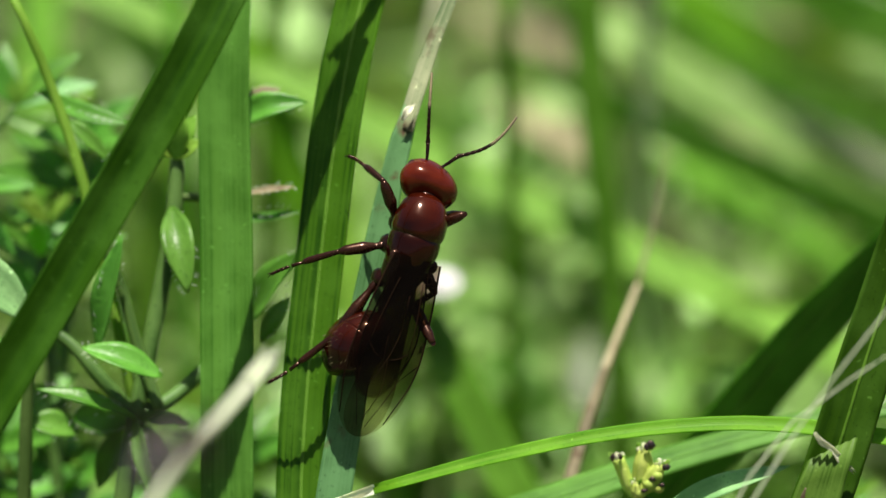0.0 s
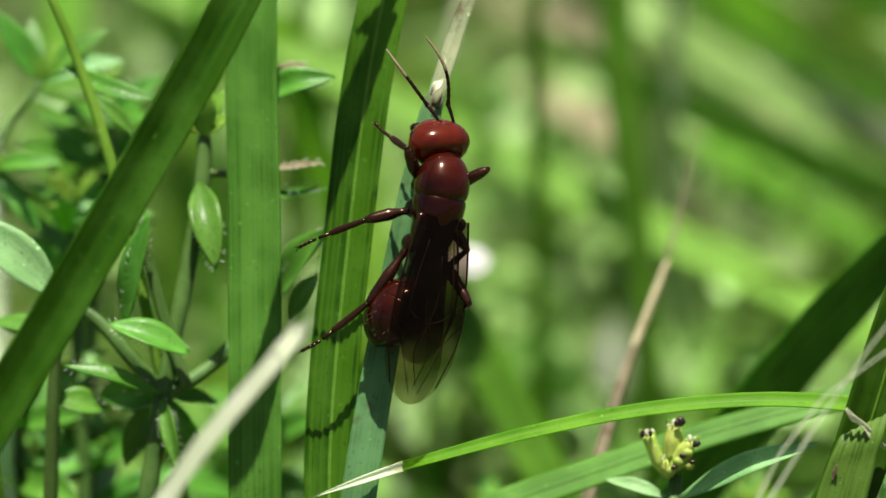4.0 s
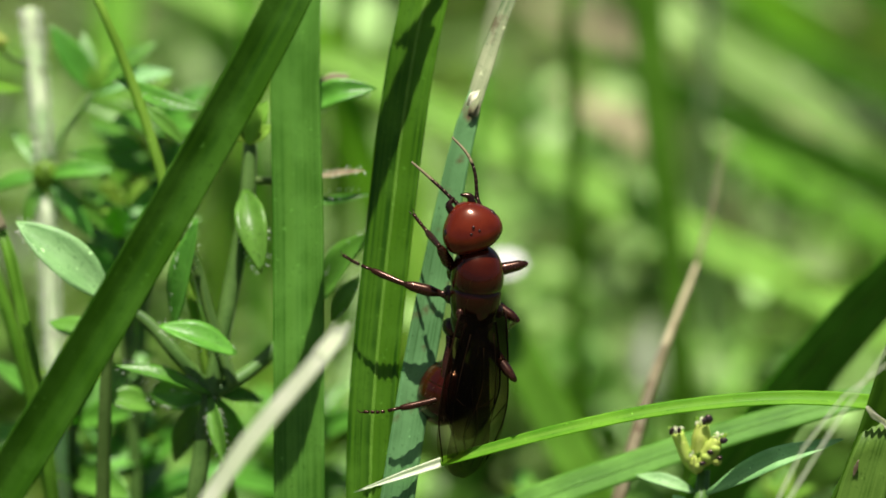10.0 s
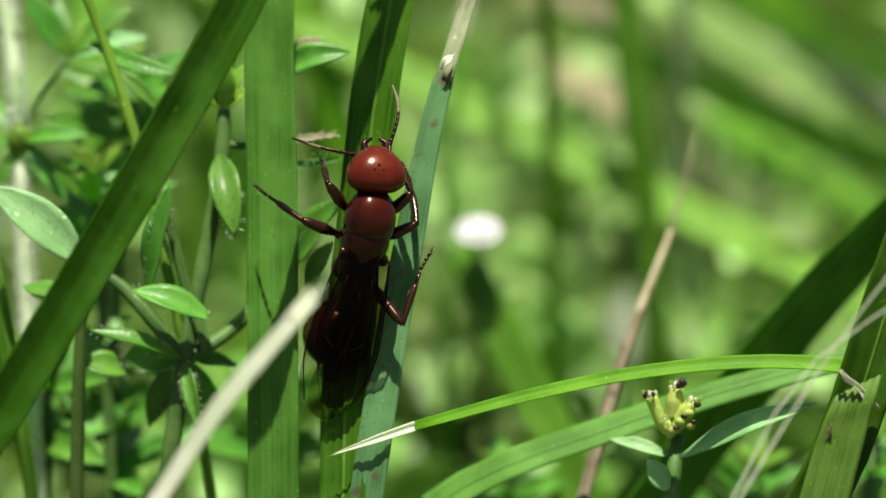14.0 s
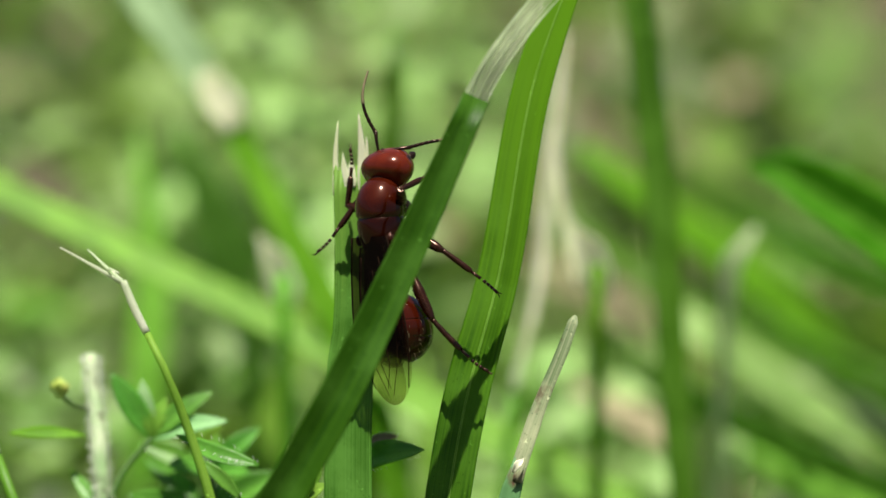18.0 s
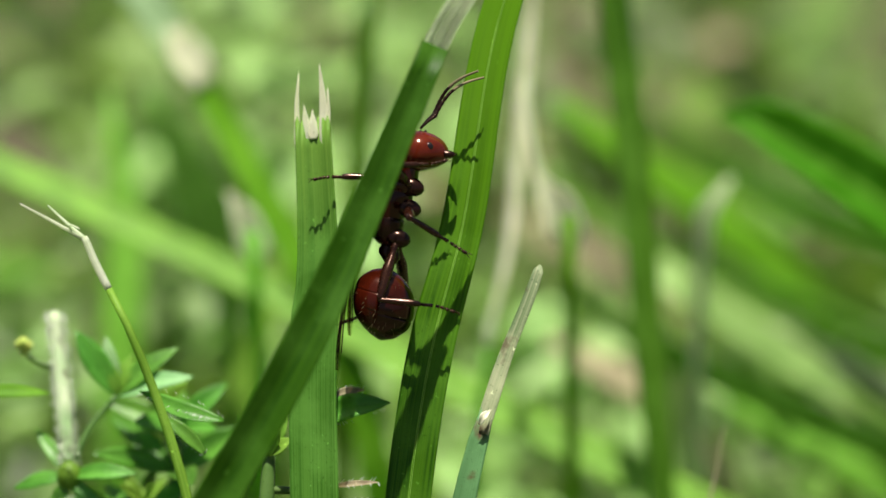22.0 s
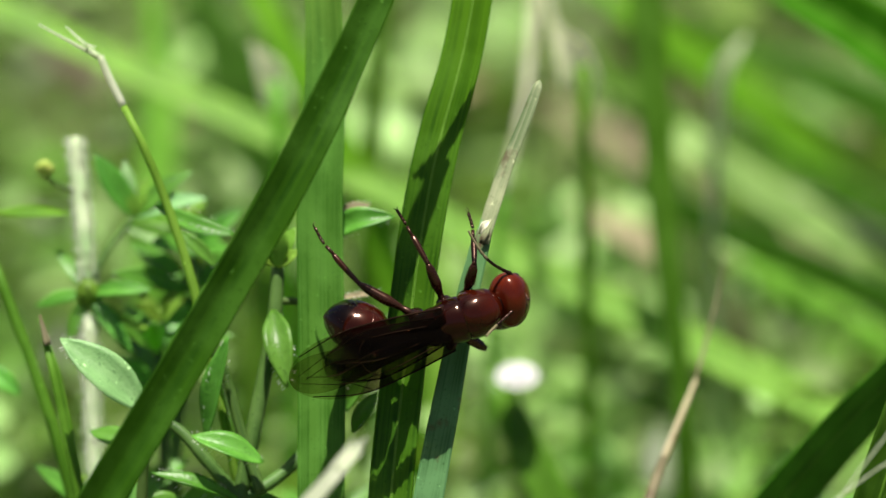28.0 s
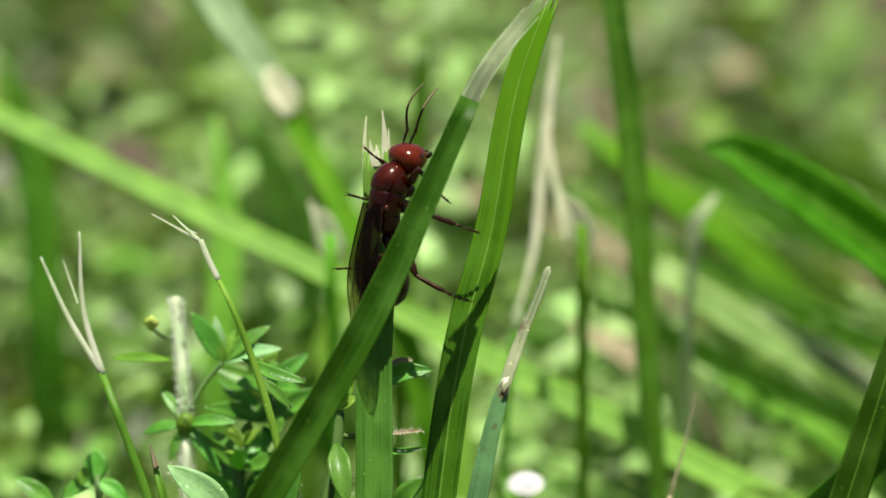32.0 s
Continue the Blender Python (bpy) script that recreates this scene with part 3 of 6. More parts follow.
notched = thing("grass_plant", down((-13.59, -0.63, 43.67), 0, 2), "light green cut grass blade with a torn, notched tip", "grass plant", "lawn blades")
bm = bmesh.new()
ribbon(bm, [down((-13.59, -0.63, 43.67), 0, 2), (-13.66, 0.2, 45.54), (-14.07, 4.9, 56.09), (-14.5, 9.65, 66.76), (-14.45, 10.23, 68.06), (-14.95, 13.49, 75.39)], [2.2, 2.4, 2.4, 2.35, 2.1, 1.75], n=60, cols=15, fold=0.34, ribs=0.045, tear=(0.2, 0.5, 0.1, 0.4))
part("leaf_blade", bm, NOTCH, notched)
for base, top, w, bend in (((-15.74, 13.4, 75.0), (-15.76, 14.5, 77.7), 0.30, -0.05), ((-15.3, 13.4, 75.0), (-15.42, 13.75, 76.3), 0.42, 0.03), ((-14.95, 13.4, 75.0), (-15.0, 13.75, 76.0), 0.55, 0.0),
                           ((-14.42, 13.4, 75.0), (-14.72, 14.55, 78.15), 0.46, 0.06), ((-14.22, 13.4, 75.0), (-14.28, 14.2, 77.0), 0.26, 0.03)):
    s, e = Vector(base), Vector(top)
    bm = bmesh.new()
    ribbon(bm, [s - (e - s) * 0.25, s, s.lerp(e, 0.55) + Vector((bend, 0, 0)), e], [w * 0.7, w, w * 0.75, 0.07], n=14, cols=5, fold=0.12, ribs=0.02, thick=0.1, lift=0.03, tear=(0, 0.15, -0.1, 0.2))
    part("torn_fibre", bm, CREAM, notched, "bleached torn fibre")

grey = thing("grass_plant", down((-8.99, -1.95, 44.4), -1, 1), "bluish green narrow grass blade with a withered grey tip", "grass plant", "lawn blades")
bm = bmesh.new()
ribbon(bm, [down((-8.99, -1.95, 44.4), -1, 1), (-8.92, -1.12, 46.25), (-7.66, 2.5, 54.4), (-6.06, 6.11, 62.5), (-5.74, 6.63, 63.55)], [1.5, 1.6, 1.45, 0.95, 0.6], n=36, cols=9, fold=0.14, ribs=0.03)
part("leaf_blade", bm, BLUE, grey)
bm = bmesh.new()
ribbon(bm, [(-6.1, 5.96, 62.28), (-5.82, 6.37, 63.2), (-4.98, 7.57, 65.77), (-3.97, 8.71, 68.32), (-3.54, 9.25, 69.55)], [0.86, 0.84, 0.74, 0.66, 0.52], n=30, cols=9, fold=0.16, ribs=0.03, lift=0.02, wave=0.05, face=Vector((-0.3, -0.8, 0.5)), tear=(0, 0.1, 0.22, 0.3, 0.32, 0.28, 0.2, 0.1, 0))
part("withered_tip", bm, WITHER, grey, "withered grey-green tip")
bm = bmesh.new()
ribbon(bm, [(-6.19, 5.7, 62.81), (-5.93, 5.7, 63.29), (-5.7, 5.98, 63.43)], [0.12, 0.42, 0.1], n=9, cols=7, fold=0.3, ribs=0.05, tear=(0, 0.2, -0.1))
part("torn_flake", bm, TORN, grey, "whitish torn flake")

lean = thing("grass_plant", root((-27.28, -10.05, 47.1), (-24.05, -7.84, 52.05), 1.0, 200.0), "broad dark green leaning grass blade, cut and bleached on top", "grass plant", "lawn blades")
bm = bmesh.new()
ribbon(bm, [root((-27.28, -10.05, 47.1), (-24.05, -7.84, 52.05), 1.0, 200.0), (-27.28, -10.05, 47.1), (-24.05, -7.84, 52.05), (-18.76, -3.97, 60.75), (-13.82, -0.08, 69.48), (-12.52, 1.67, 72.19), (-8.43, 6.4, 81.59)], [2.0, 2.1, 2.1, 2.05, 2.0, 1.85, 1.3], n=60, cols=17, fold=0.26, ribs=0.025, face=Vector((0.10, -0.97, 0.18)))
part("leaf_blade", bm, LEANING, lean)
for k, (off, w, f) in enumerate(((-0.50, 0.20, 0.55), (-0.33, 0.16, 0.85), (-0.16, 0.14, 1.0), (0.0, 0.20, 0.8), (0.16, 0.14, 0.95), (0.32, 0.18, 1.0), (0.49, 0.20, 0.5))):
    c = [Vector(q) for q in ((-9.3, 6.35, 79.7), (-7.5, 7.15, 83.27), (-6.35, 7.86, 84.86), (-3.4, 9.2, 88.4))]
    e = c[2].lerp(c[3], f)
    sidev = Vector((0.92, 0.0, -0.36))
    bm = bmesh.new()
    ribbon(bm, [c[0] + sidev * off, c[1] + sidev * off, c[2] + sidev * off, e + sidev * off * 1.1], [w, w, w * 0.8, 0.05], n=18, cols=5, fold=0.3, ribs=0.02, thick=0.06)
    part("bleached_fibre", bm, FIBRE, lean, "bleached frayed fibre")

# thin stalk with a split, pale end
twig = thing("grass_stalk", down((-20.18, 6.2, 56.55), 6, 6), "thin green grass stalk with a split, bleached end", "grass stalk", "stalks")
bm = bmesh.new()
tube(bm, [down((-20.18, 6.2, 56.55), 6, 6), (-20.18, 6.2, 56.55), (-21.07, 7.45, 59.37), (-22.87, 8.96, 63.98), (-23.61, 9.21, 65.77), (-24.83, 10.11, 67.79)], [0.26, 0.26, 0.26, 0.24, 0.2, 0.18], n=36)
part("stem", bm, PALE, twig)
bm = bmesh.new()
tube(bm, [(-24.8, 10.09, 67.74), (-25.53, 10.62, 68.93), (-26.12, 11.13, 70.07)], [0.19, 0.2, 0.17], n=10)
part("pale_joint", bm, DRY, twig, "bleached joint")
for x, y in ((73, 411), (122, 414), (150, 440)):
    bm = bmesh.new()
    tube(bm, [(-26.09, 11.08, 69.97), Vector((-26.09, 11.08, 69.97)).lerp(Vector((-29.39, 11.77, 71.51)), 0.5) if x < 100 else Vector((-26.88, 11.35, 70.57)), (-29.39, 11.77, 71.51) if x < 100 else ((-28, 11.75, 71.47) if x < 140 else (-26.22, 10.34, 70.77))], [0.13, 0.08, 0.03], n=8, seg=6)
    part("split_end", bm, DRY, twig, "split straw end")

twig2 = thing("grass_stalk", down((-28.92, 7.74, 52.63), 2, 4), "dry forked grass stalk with pale fibres", "grass stalk", "stalks")
for pts, rad, mat, nm in (([down((-28.92, 7.74, 52.63), 2, 4), (-29.26, 8, 53.22), (-30.97, 9.65, 56.93), (-32.75, 11.28, 60.58)], [0.34, 0.32, 0.28, 0.24], GREEN, "stem"),
                          ([(-32.67, 11.22, 60.45), (-34.08, 12.77, 63.93), (-34.76, 15.03, 69.01)], [0.24, 0.18, 0.06], DRY, "split_end"),
                          ([(-32.75, 11.28, 60.58), (-35.2, 12.75, 63.89), (-37.22, 14.31, 67.39)], [0.2, 0.16, 0.06], DRY, "split_end"),
                          ([(-34.57, 13.06, 64.59), (-35.14, 13.66, 65.93), (-35.71, 14.26, 67.27)], [0.08, 0.05, 0.02], DRY, "split_end")):
    bm = bmesh.new()
    tube(bm, pts, rad, n=18, seg=8)
    part(nm, bm, mat, twig2)

stub = thing("grass_plant", down((-27.36, 4.99, 53.83), 1, 2), "short cut grass stub with a brown tip", "grass plant", "stalks")
bm = bmesh.new()
ribbon(bm, [down((-27.36, 4.99, 53.83), 1, 2), (-27.77, 5.25, 54.41), (-28.4, 6.16, 56.45), (-28.82, 6.59, 57.43)], [0.7, 0.6, 0.5, 0.2], n=20, cols=5, fold=0.3, ribs=0.02)
part("leaf_blade", bm, GREEN, stub)
bm = bmesh.new()
ribbon(bm, [(-28.28, 5.82, 56.2), (-28.8, 6.44, 57.58)], [0.4, 0.12], n=8, cols=5, fold=0.3, ribs=0.02)
part("tip", bm, BROWN, stub, "brown tip")

# straw in front
straw = thing("straw", root((-15.96, -16.82, 51.56), (-14, -15.55, 54.41), 1.0, 200.0), "broken dry straw, pale and fibrous, leaning upward", "straw", "straws")
bm = bmesh.new()
ribbon(bm, [root((-15.96, -16.82, 51.56), (-14, -15.55, 54.41), 1.0, 200.0), (-15.96, -16.82, 51.56), (-14, -15.55, 54.41), (-12.02, -14.55, 56.65), (-10.75, -13.89, 58.14)], [0.6, 0.75, 0.85, 0.8, 0.62], n=44, cols=9, fold=0.2, face=UPWARD, ribs=0.06, tear=(0, 0.9, 0.2, 1.2, -0.2))
part("stem", bm, DRY, straw)
for k, (off, f) in enumerate(((-0.4, 1.0), (0.1, 1.5), (0.42, 0.7))):
    e = Vector((-10.75, -13.89, 58.14))
    d = (e - Vector((-12.02, -14.55, 56.65))).normalized()
    sidev = d.cross(UPWARD).normalized()
    bm = bmesh.new()
    ribbon(bm, [e - d * 0.6 + sidev * off * 0.6, e + d * 0.3 * f + sidev * off * 0.7, e + d * f + sidev * off], [0.3, 0.22, 0.04], n=9, cols=5, fold=0.3, face=UPWARD, ribs=0.02, thick=0.08)
    part("split_end", bm, DRY, straw, "split straw end")

# ---- right-hand side ----
stalk = thing("grass_stalk", root((1.21, 7.43, 43.32), (2.39, 11.17, 46.83)), "dry brown grass stalk tapering to a hair-thin tip", "grass stalk", "stalks")
bm = bmesh.new()
tube(bm, [root((1.21, 7.43, 43.32), (2.39, 11.17, 46.83)), (1.21, 7.43, 43.32), (2.39, 11.17, 46.83), (3, 13.4, 48.13)], [0.32, 0.34, 0.3, 0.24], n=20)
part("stem", bm, BROWN, stalk)
bm = bmesh.new()
tube(bm, [(2.95, 13.31, 47.93), (3.7, 15.58, 49.35), (4.51, 17.92, 50.9)], [0.24, 0.2, 0.13], n=14)
part("sheath", bm, TAN, stalk, "pale split sheath")
bm = bmesh.new()
tube(bm, [(4.49, 17.89, 50.85), (5.31, 20.78, 53.65), (5.91, 23.6, 56.3)], [0.1, 0.07, 0.03], n=14, seg=7)
part("tip", bm, BROWN, stalk)

arc = thing("grass_plant", down((25.21, 0.4, 48.44), 14, 10), "slender green grass blade arching low with a withered point", "grass plant", "lawn blades")
bm = bmesh.new()
ribbon(bm, [down((25.21, 0.4, 48.44), 14, 10), (22.09, 0.79, 49.32), (16.54, 0.59, 50.1), (9.54, 0.35, 50.78), (3.81, 0.11, 50.26), (-1.92, -0.42, 49.06), (-7, -1.03, 47.68)], [1.0, 0.95, 0.85, 0.75, 0.72, 0.65, 0.5], n=60, cols=9, fold=0.18, ribs=0.03, face=UPWARD)
part("leaf_blade", bm, FRESH, arc)
bm = bmesh.new()
ribbon(bm, [(-6.92, -1.02, 47.7), (-8.69, -1.29, 47.11), (-10.73, -1.6, 46.4)], [0.46, 0.36, 0.06], n=14, cols=7, fold=0.4, ribs=0.03, tear=(0, 0.3, -0.2))
part("withered_tip", bm, DRY, arc, "withered pale point")

low = grass_blade([(-8.55, 2.29, 40.39), (-4.83, 3.42, 42.94), (1.6, 4.53, 45.43), (9.63, 5.65, 47.94), (16.79, 6.38, 49.57), (22.33, 6.61, 50.09)], [1.7, 1.6, 1.5, 1.3, 1.1, 0.6], SAGE, "pale green grass blade bending low behind a thinner one", "lawn blades", foot=root((-8.55, 2.29, 40.39), (-4.83, 3.42, 42.94)), n=44, cols=9, fold=0.1, face=UPWARD)
# Cream strip added over the blade to paint its overexposed sun sheen.
bm = bmesh.new()
ribbon(bm, [(15.24, 6.5, 49.31), (17.59, 6.55, 49.59), (20.60, 6.6, 49.88)], [0.2, 0.75, 0.85], n=16, cols=7, fold=0.1, face=UPWARD, lift=0.12, thick=0.06)
part("bleached_stretch", bm, CREAM, low, "whitish strip painting the sun's sheen on the blade")

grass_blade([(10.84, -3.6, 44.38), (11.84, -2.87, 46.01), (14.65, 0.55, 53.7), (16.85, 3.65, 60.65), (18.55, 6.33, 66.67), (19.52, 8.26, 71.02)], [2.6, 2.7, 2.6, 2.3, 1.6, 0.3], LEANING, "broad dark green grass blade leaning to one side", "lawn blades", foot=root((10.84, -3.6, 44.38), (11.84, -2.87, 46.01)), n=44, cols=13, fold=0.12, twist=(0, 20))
grass_blade([(4.24, 10.65, 39.5), (8.33, 12.98, 44.73), (12.99, 15.32, 49.98), (17.95, 17.31, 54.47), (23.49, 18.85, 57.93)], [4.0, 4.2, 3.8, 3.0, 1.0], DEEP, "wide shaded grass blade out of focus", "lawn blades", foot=root((4.24, 10.65, 39.5), (8.33, 12.98, 44.73)), n=36, cols=11, fold=0.1, face=Vector((0.55, -0.8, -0.25)))

for a, b, c in (((8.3, -11.17, 49.5), (11.87, -8.73, 54.98), (16.66, -6.07, 60.94)), ((7.7, -10.46, 48.64), (10.44, -8.31, 53.45), (15.99, -6.55, 57.42))):
    bm = bmesh.new()
    tube(bm, [root(a, b), a, b, c], [0.06, 0.06, 0.05, 0.03], n=24, seg=7)
    tagged(finish("dry_fibre", bm, DRY, root(a, b)), "long pale dry grass fibre standing aslant", "straw", "straws")

cut = thing("grass_plant", root((11.72, -3.83, 45.07), (12.69, -2.46, 48.16)), "cut green grass stub with a bleached, torn edge", "grass plant", "lawn blades")
bm = bmesh.new()
ribbon(bm, [root((11.72, -3.83, 45.07), (12.69, -2.46, 48.16)), (11.72, -3.83, 45.07), (12.5, -2.7, 48.1), (13.25, -2.0, 50.6)], [2.2, 2.25, 2.1, 1.75], n=40, cols=13, fold=0.1, ribs=0.05, tear=[-0.85 + 0.14 * k + (0.08 if k % 2 else 0) for k in range(13)])
part("leaf_blade", bm, SAGE, cut)
bm = bmesh.new()
ribbon(bm, [(12.42, -2.25, 51.45), (12.75, -2.2, 51.0), (13.25, -2.15, 50.65), (13.65, -2.1, 50.1), (14.06, -2.1, 49.72)], [0.14, 0.30, 0.22, 0.36, 0.2], n=26, cols=7, fold=0.3, ribs=0.05, thick=0.2, wave=0.15, tear=(0.1, 0.3, -0.1, 0.2))
part("torn_edge", bm, CREAM, cut, "pale torn edge")
bm = bmesh.new()
ribbon(bm, [(11.9, -2.75, 48.2), (12.0, -2.7, 48.6), (12.12, -2.65, 49.0)], [0.05, 0.22, 0.06], n=8, cols=5, fold=0.1, ribs=0.01, thick=0.05)
part("brown_spot", bm, BROWN, cut, "small withered brown spot")

# flowerhead with ripening pods and its leaves
pods = thing("seed_plant", down((4.84, 0.36, 42.2), 0, 3), "small herb with yellow-green pods spotted black", "herb", "herbs")
bm = bmesh.new()
tube(bm, [down((4.84, 0.36, 42.2), 0, 3), (4.75, 0.68, 42.92), (5.04, 1.55, 44.87), (5.14, 2.2, 46.33)], [0.4, 0.4, 0.36, 0.3], n=20)
part("stem", bm, STEM, pods)
for base, top, r, mouth in (((4.95, 2.2, 46.5), (5.02, 2.35, 48.55), 0.46, 0.34), ((4.55, 2.2, 46.35), (3.85, 2.3, 48.1), 0.30, 0.36), ((5.05, 1.9, 46.7), (5.75, 1.85, 48.05), 0.40, 0.30), ((4.8, 1.85, 46.3), (4.72, 1.75, 47.15), 0.34, 0.26)):
    bm = bmesh.new()
    a, b = Vector(base), Vector(top)
    tube(bm, [a, a.lerp(b, 0.3), a.lerp(b, 0.72), b], [r * 0.45, r, r * 0.95, mouth * 0.8], n=14, seg=14, ridge=0.07)
    pod = part("pod", bm, POD, pods)
    rng = random.Random(int(r * 100))
    for k in range(7):
        g = k * 0.9 + rng.uniform(-0.2, 0.2)
        d = Vector((math.cos(g), math.sin(g), 0.0)) * mouth
        bm = bmesh.new()
        leaf_shape(bm, b + d * 0.6, b + d * 1.05 + (b - a).normalized() * rng.uniform(0.14, 0.34), 0.26, 0.05, n=5, cols=3)
        part("calyx_tooth", bm, CREAM if k % 3 else BUD, pod, "dry pale calyx tooth")
for at, size in (((5.3, 2.0, 48.95), (0.2, 0.14, 0.24)), ((5.12, 1.95, 48.85), (0.12, 0.1, 0.2)), ((3.6, 2.0, 48.3), (0.14, 0.1, 0.2)), ((3.95, 1.95, 48.35), (0.1, 0.1, 0.16)), ((5.42, 1.5, 47.48), (0.17, 0.1, 0.14)), ((6.02, 1.62, 48.05), (0.19, 0.12, 0.16)), ((5.86, 1.5, 47.22), (0.14, 0.1, 0.12)), ((5.05, 1.45, 46.95), (0.17, 0.1, 0.11))):
    bm = bmesh.new()
    ball(bm, at, size, 2)
    for v in bm.verts:
        v.co += Vector((noise.noise(v.co * 9000), 0, noise.noise(v.co * 9000 + Vector((5, 5, 5))))) * 0.00006
    part("black_seed", bm, SEED, pods, "shrivelled black seed")
for at, r in (((5.62, 1.62, 47.62), 0.26), ((5.28, 1.6, 47.2), 0.28), ((4.88, 1.6, 46.75), 0.27), ((5.72, 1.6, 47.0), 0.24)):
    bm = bmesh.new()
    ball(bm, at, (r, r * 0.8, r * 0.9), 2)
    part("seed_lobe", bm, POD, pods, "yellowish swollen lobe")
for a, b, w in (((5.25, 1.0, 45.6), (11.54, 0.6, 48.7), 1.15), ((4.73, 0.65, 44.09), (3.73, 0.77, 45.59), 1.1), ((4.77, 1.76, 45.35), (1.94, 2.52, 45.83), 0.7)):
    bm = bmesh.new()
    leaf_shape(bm, a, b, w, 0.1, fold=0.25)
    part("leaf", bm, HAIRY, pods)


# ---- herbs ----
def hairs(bm, a, b, width, count, seed):
    rng = random.Random(seed)
    a, b = Vector(a), Vector(b)
    side = (b - a).normalized().cross(UPWARD)
    for _ in range(count):
        s, e = rng.random(), rng.choice((-1, 1))
        p = a.lerp(b, s) + side * e * width * 0.4 * math.sin(math.pi * min(0.95, 0.08 + s * 0.85)) + UPWARD * 0.12 * (b - a).length * 2 * s * (1 - s)
        q = p + side * e * rng.uniform(0.12, 0.25) + (b - a).normalized() * 0.12
        tube(bm, [p, q], [0.016, 0.006], n=2, seg=3, cap=False)


def herb(label, stems, leaves, foot, mat=HERB, stem_mat=STEM, fuzz=0):
    """A herb: stems as rows of (points, radii), leaves as rows of (from, to, width, bend, twist, material)."""
    ob = thing("herb", foot, label, "herb", "herbs")
    for pts, rad in stems:
        bm = bmesh.new()
        tube(bm, pts, rad, n=8 * (len(pts) - 1) + 1, seg=8, ridge=0.12)
        part("stem", bm, stem_mat, ob)
    for k, (a, b, w, bend, tw, lm) in enumerate(leaves):
        bm = bmesh.new()
        leaf_shape(bm, a, b, w, bend, twist=tw, fold=0.30)
        leaf = part("leaf", bm, lm or mat, ob)
        if fuzz:
            bm = bmesh.new()
            hairs(bm, a, b, w, fuzz, k)
            part("hair_fringe", bm, HAIR, leaf)
    return ob


F1 = down((-18.81, 1.81, 44.23), -1, 4)
herb("green bedstraw-like herb with whorled oval hairy leaves",
     [([F1, (-18.79, 2.12, 44.94), (-18.2, 3.39, 49.01), (-17.48, 5.23, 53.14), (-16.73, 7.45, 58.12), (-16.73, 8.61, 60.73)], [0.45, 0.44, 0.42, 0.4, 0.38, 0.3]),
      ([(-18.2, 3.39, 49.01), (-19.96, 3.74, 51.03), (-21.31, 4.3, 52.28), (-23.03, 4.7, 53.19)], [0.36, 0.34, 0.3, 0.2]),
      ([(-17.07, 3.09, 49.57), (-18.21, 4.33, 52.36), (-19.29, 5.21, 55.56), (-20.04, 5.25, 56.88)], [0.28, 0.28, 0.26, 0.2]),
      ([(-18.2, 3.39, 49.01), (-16.69, 4.24, 49.69), (-15.24, 5.3, 50.84), (-14.33, 6.67, 52.7)], [0.34, 0.32, 0.3, 0.2]),
      ([(-16.74, 7.55, 58.35), (-15.19, 7.99, 58.11), (-13.4, 8.2, 57.35)], [0.2, 0.18, 0.1])],
     [((-16.82, 6.88, 58.09), (-15.74, 3.86, 54.99), 1.5, 0.18, 0, None), ((-16.87, 2.79, 51.34), (-20.52, 2.82, 52.64), 1.45, 0.12, 10, None),
      ((-18.14, 2.93, 49.2), (-22.58, 2.5, 50.69), 1.2, 0.1, 30, None), ((-18.47, 3.8, 48.7), (-21.27, 4.29, 48.57), 1.7, 0.1, -40, None),
      ((-18.22, 2.93, 49.19), (-17.2, 0.59, 46.41), 0.9, 0.1, 30, None), ((-18.08, 3.86, 48.83), (-15.86, 4.68, 48.21), 0.8, 0.1, 0, None),
      ((-18.21, 3.86, 48.83), (-16.47, 4.06, 45.59), 1.0, 0.1, 20, None), ((-18.66, 4.26, 48.51), (-20.18, 4.37, 45.07), 1.2, 0.1, -20, None),
      ((-14.52, 9.37, 61.21), (-10.73, 8.9, 62.61), 1.35, 0.16, 10, None), ((-13.83, 10.39, 62.27), (-12.11, 10.08, 62.81), 0.5, 0.1, 0, BROWN),
      ((-19.08, 9.38, 61.24), (-23.24, 9, 62.83), 1.0, -0.1, 0, None), ((-19.93, 8.69, 59.68), (-22.02, 8.98, 61.57), 0.75, 0.1, 0, None),
      ((-13.64, 8.11, 58.38), (-11.18, 7.36, 59.0), 0.36, 0.03, 0, TAN), ((-14.43, 8.12, 57.19), (-10.98, 7.33, 57.86), 0.5, -0.08, 0, None),
      ((-18.56, 5.79, 50.7), (-19.07, 6.63, 52.59), 0.9, 0.1, 60, None), ((-12.54, 4.39, 52.49), (-11.23, 4.77, 54.57), 0.9, 0.1, 20, None),
      ((-13.29, 6.69, 52.72), (-10.88, 6.08, 56.28), 2.2, 0.12, -20, None), ((-20.01, 4.21, 52.08), (-18.76, 4.42, 57.47), 1.7, 0.1, -30, None)],
     F1, fuzz=30)
bud = thing("herb_bud", (-16.75, 8.29, 60.01), "yellow-green leaf bud opening at the top of a stem", "bud", "herbs")
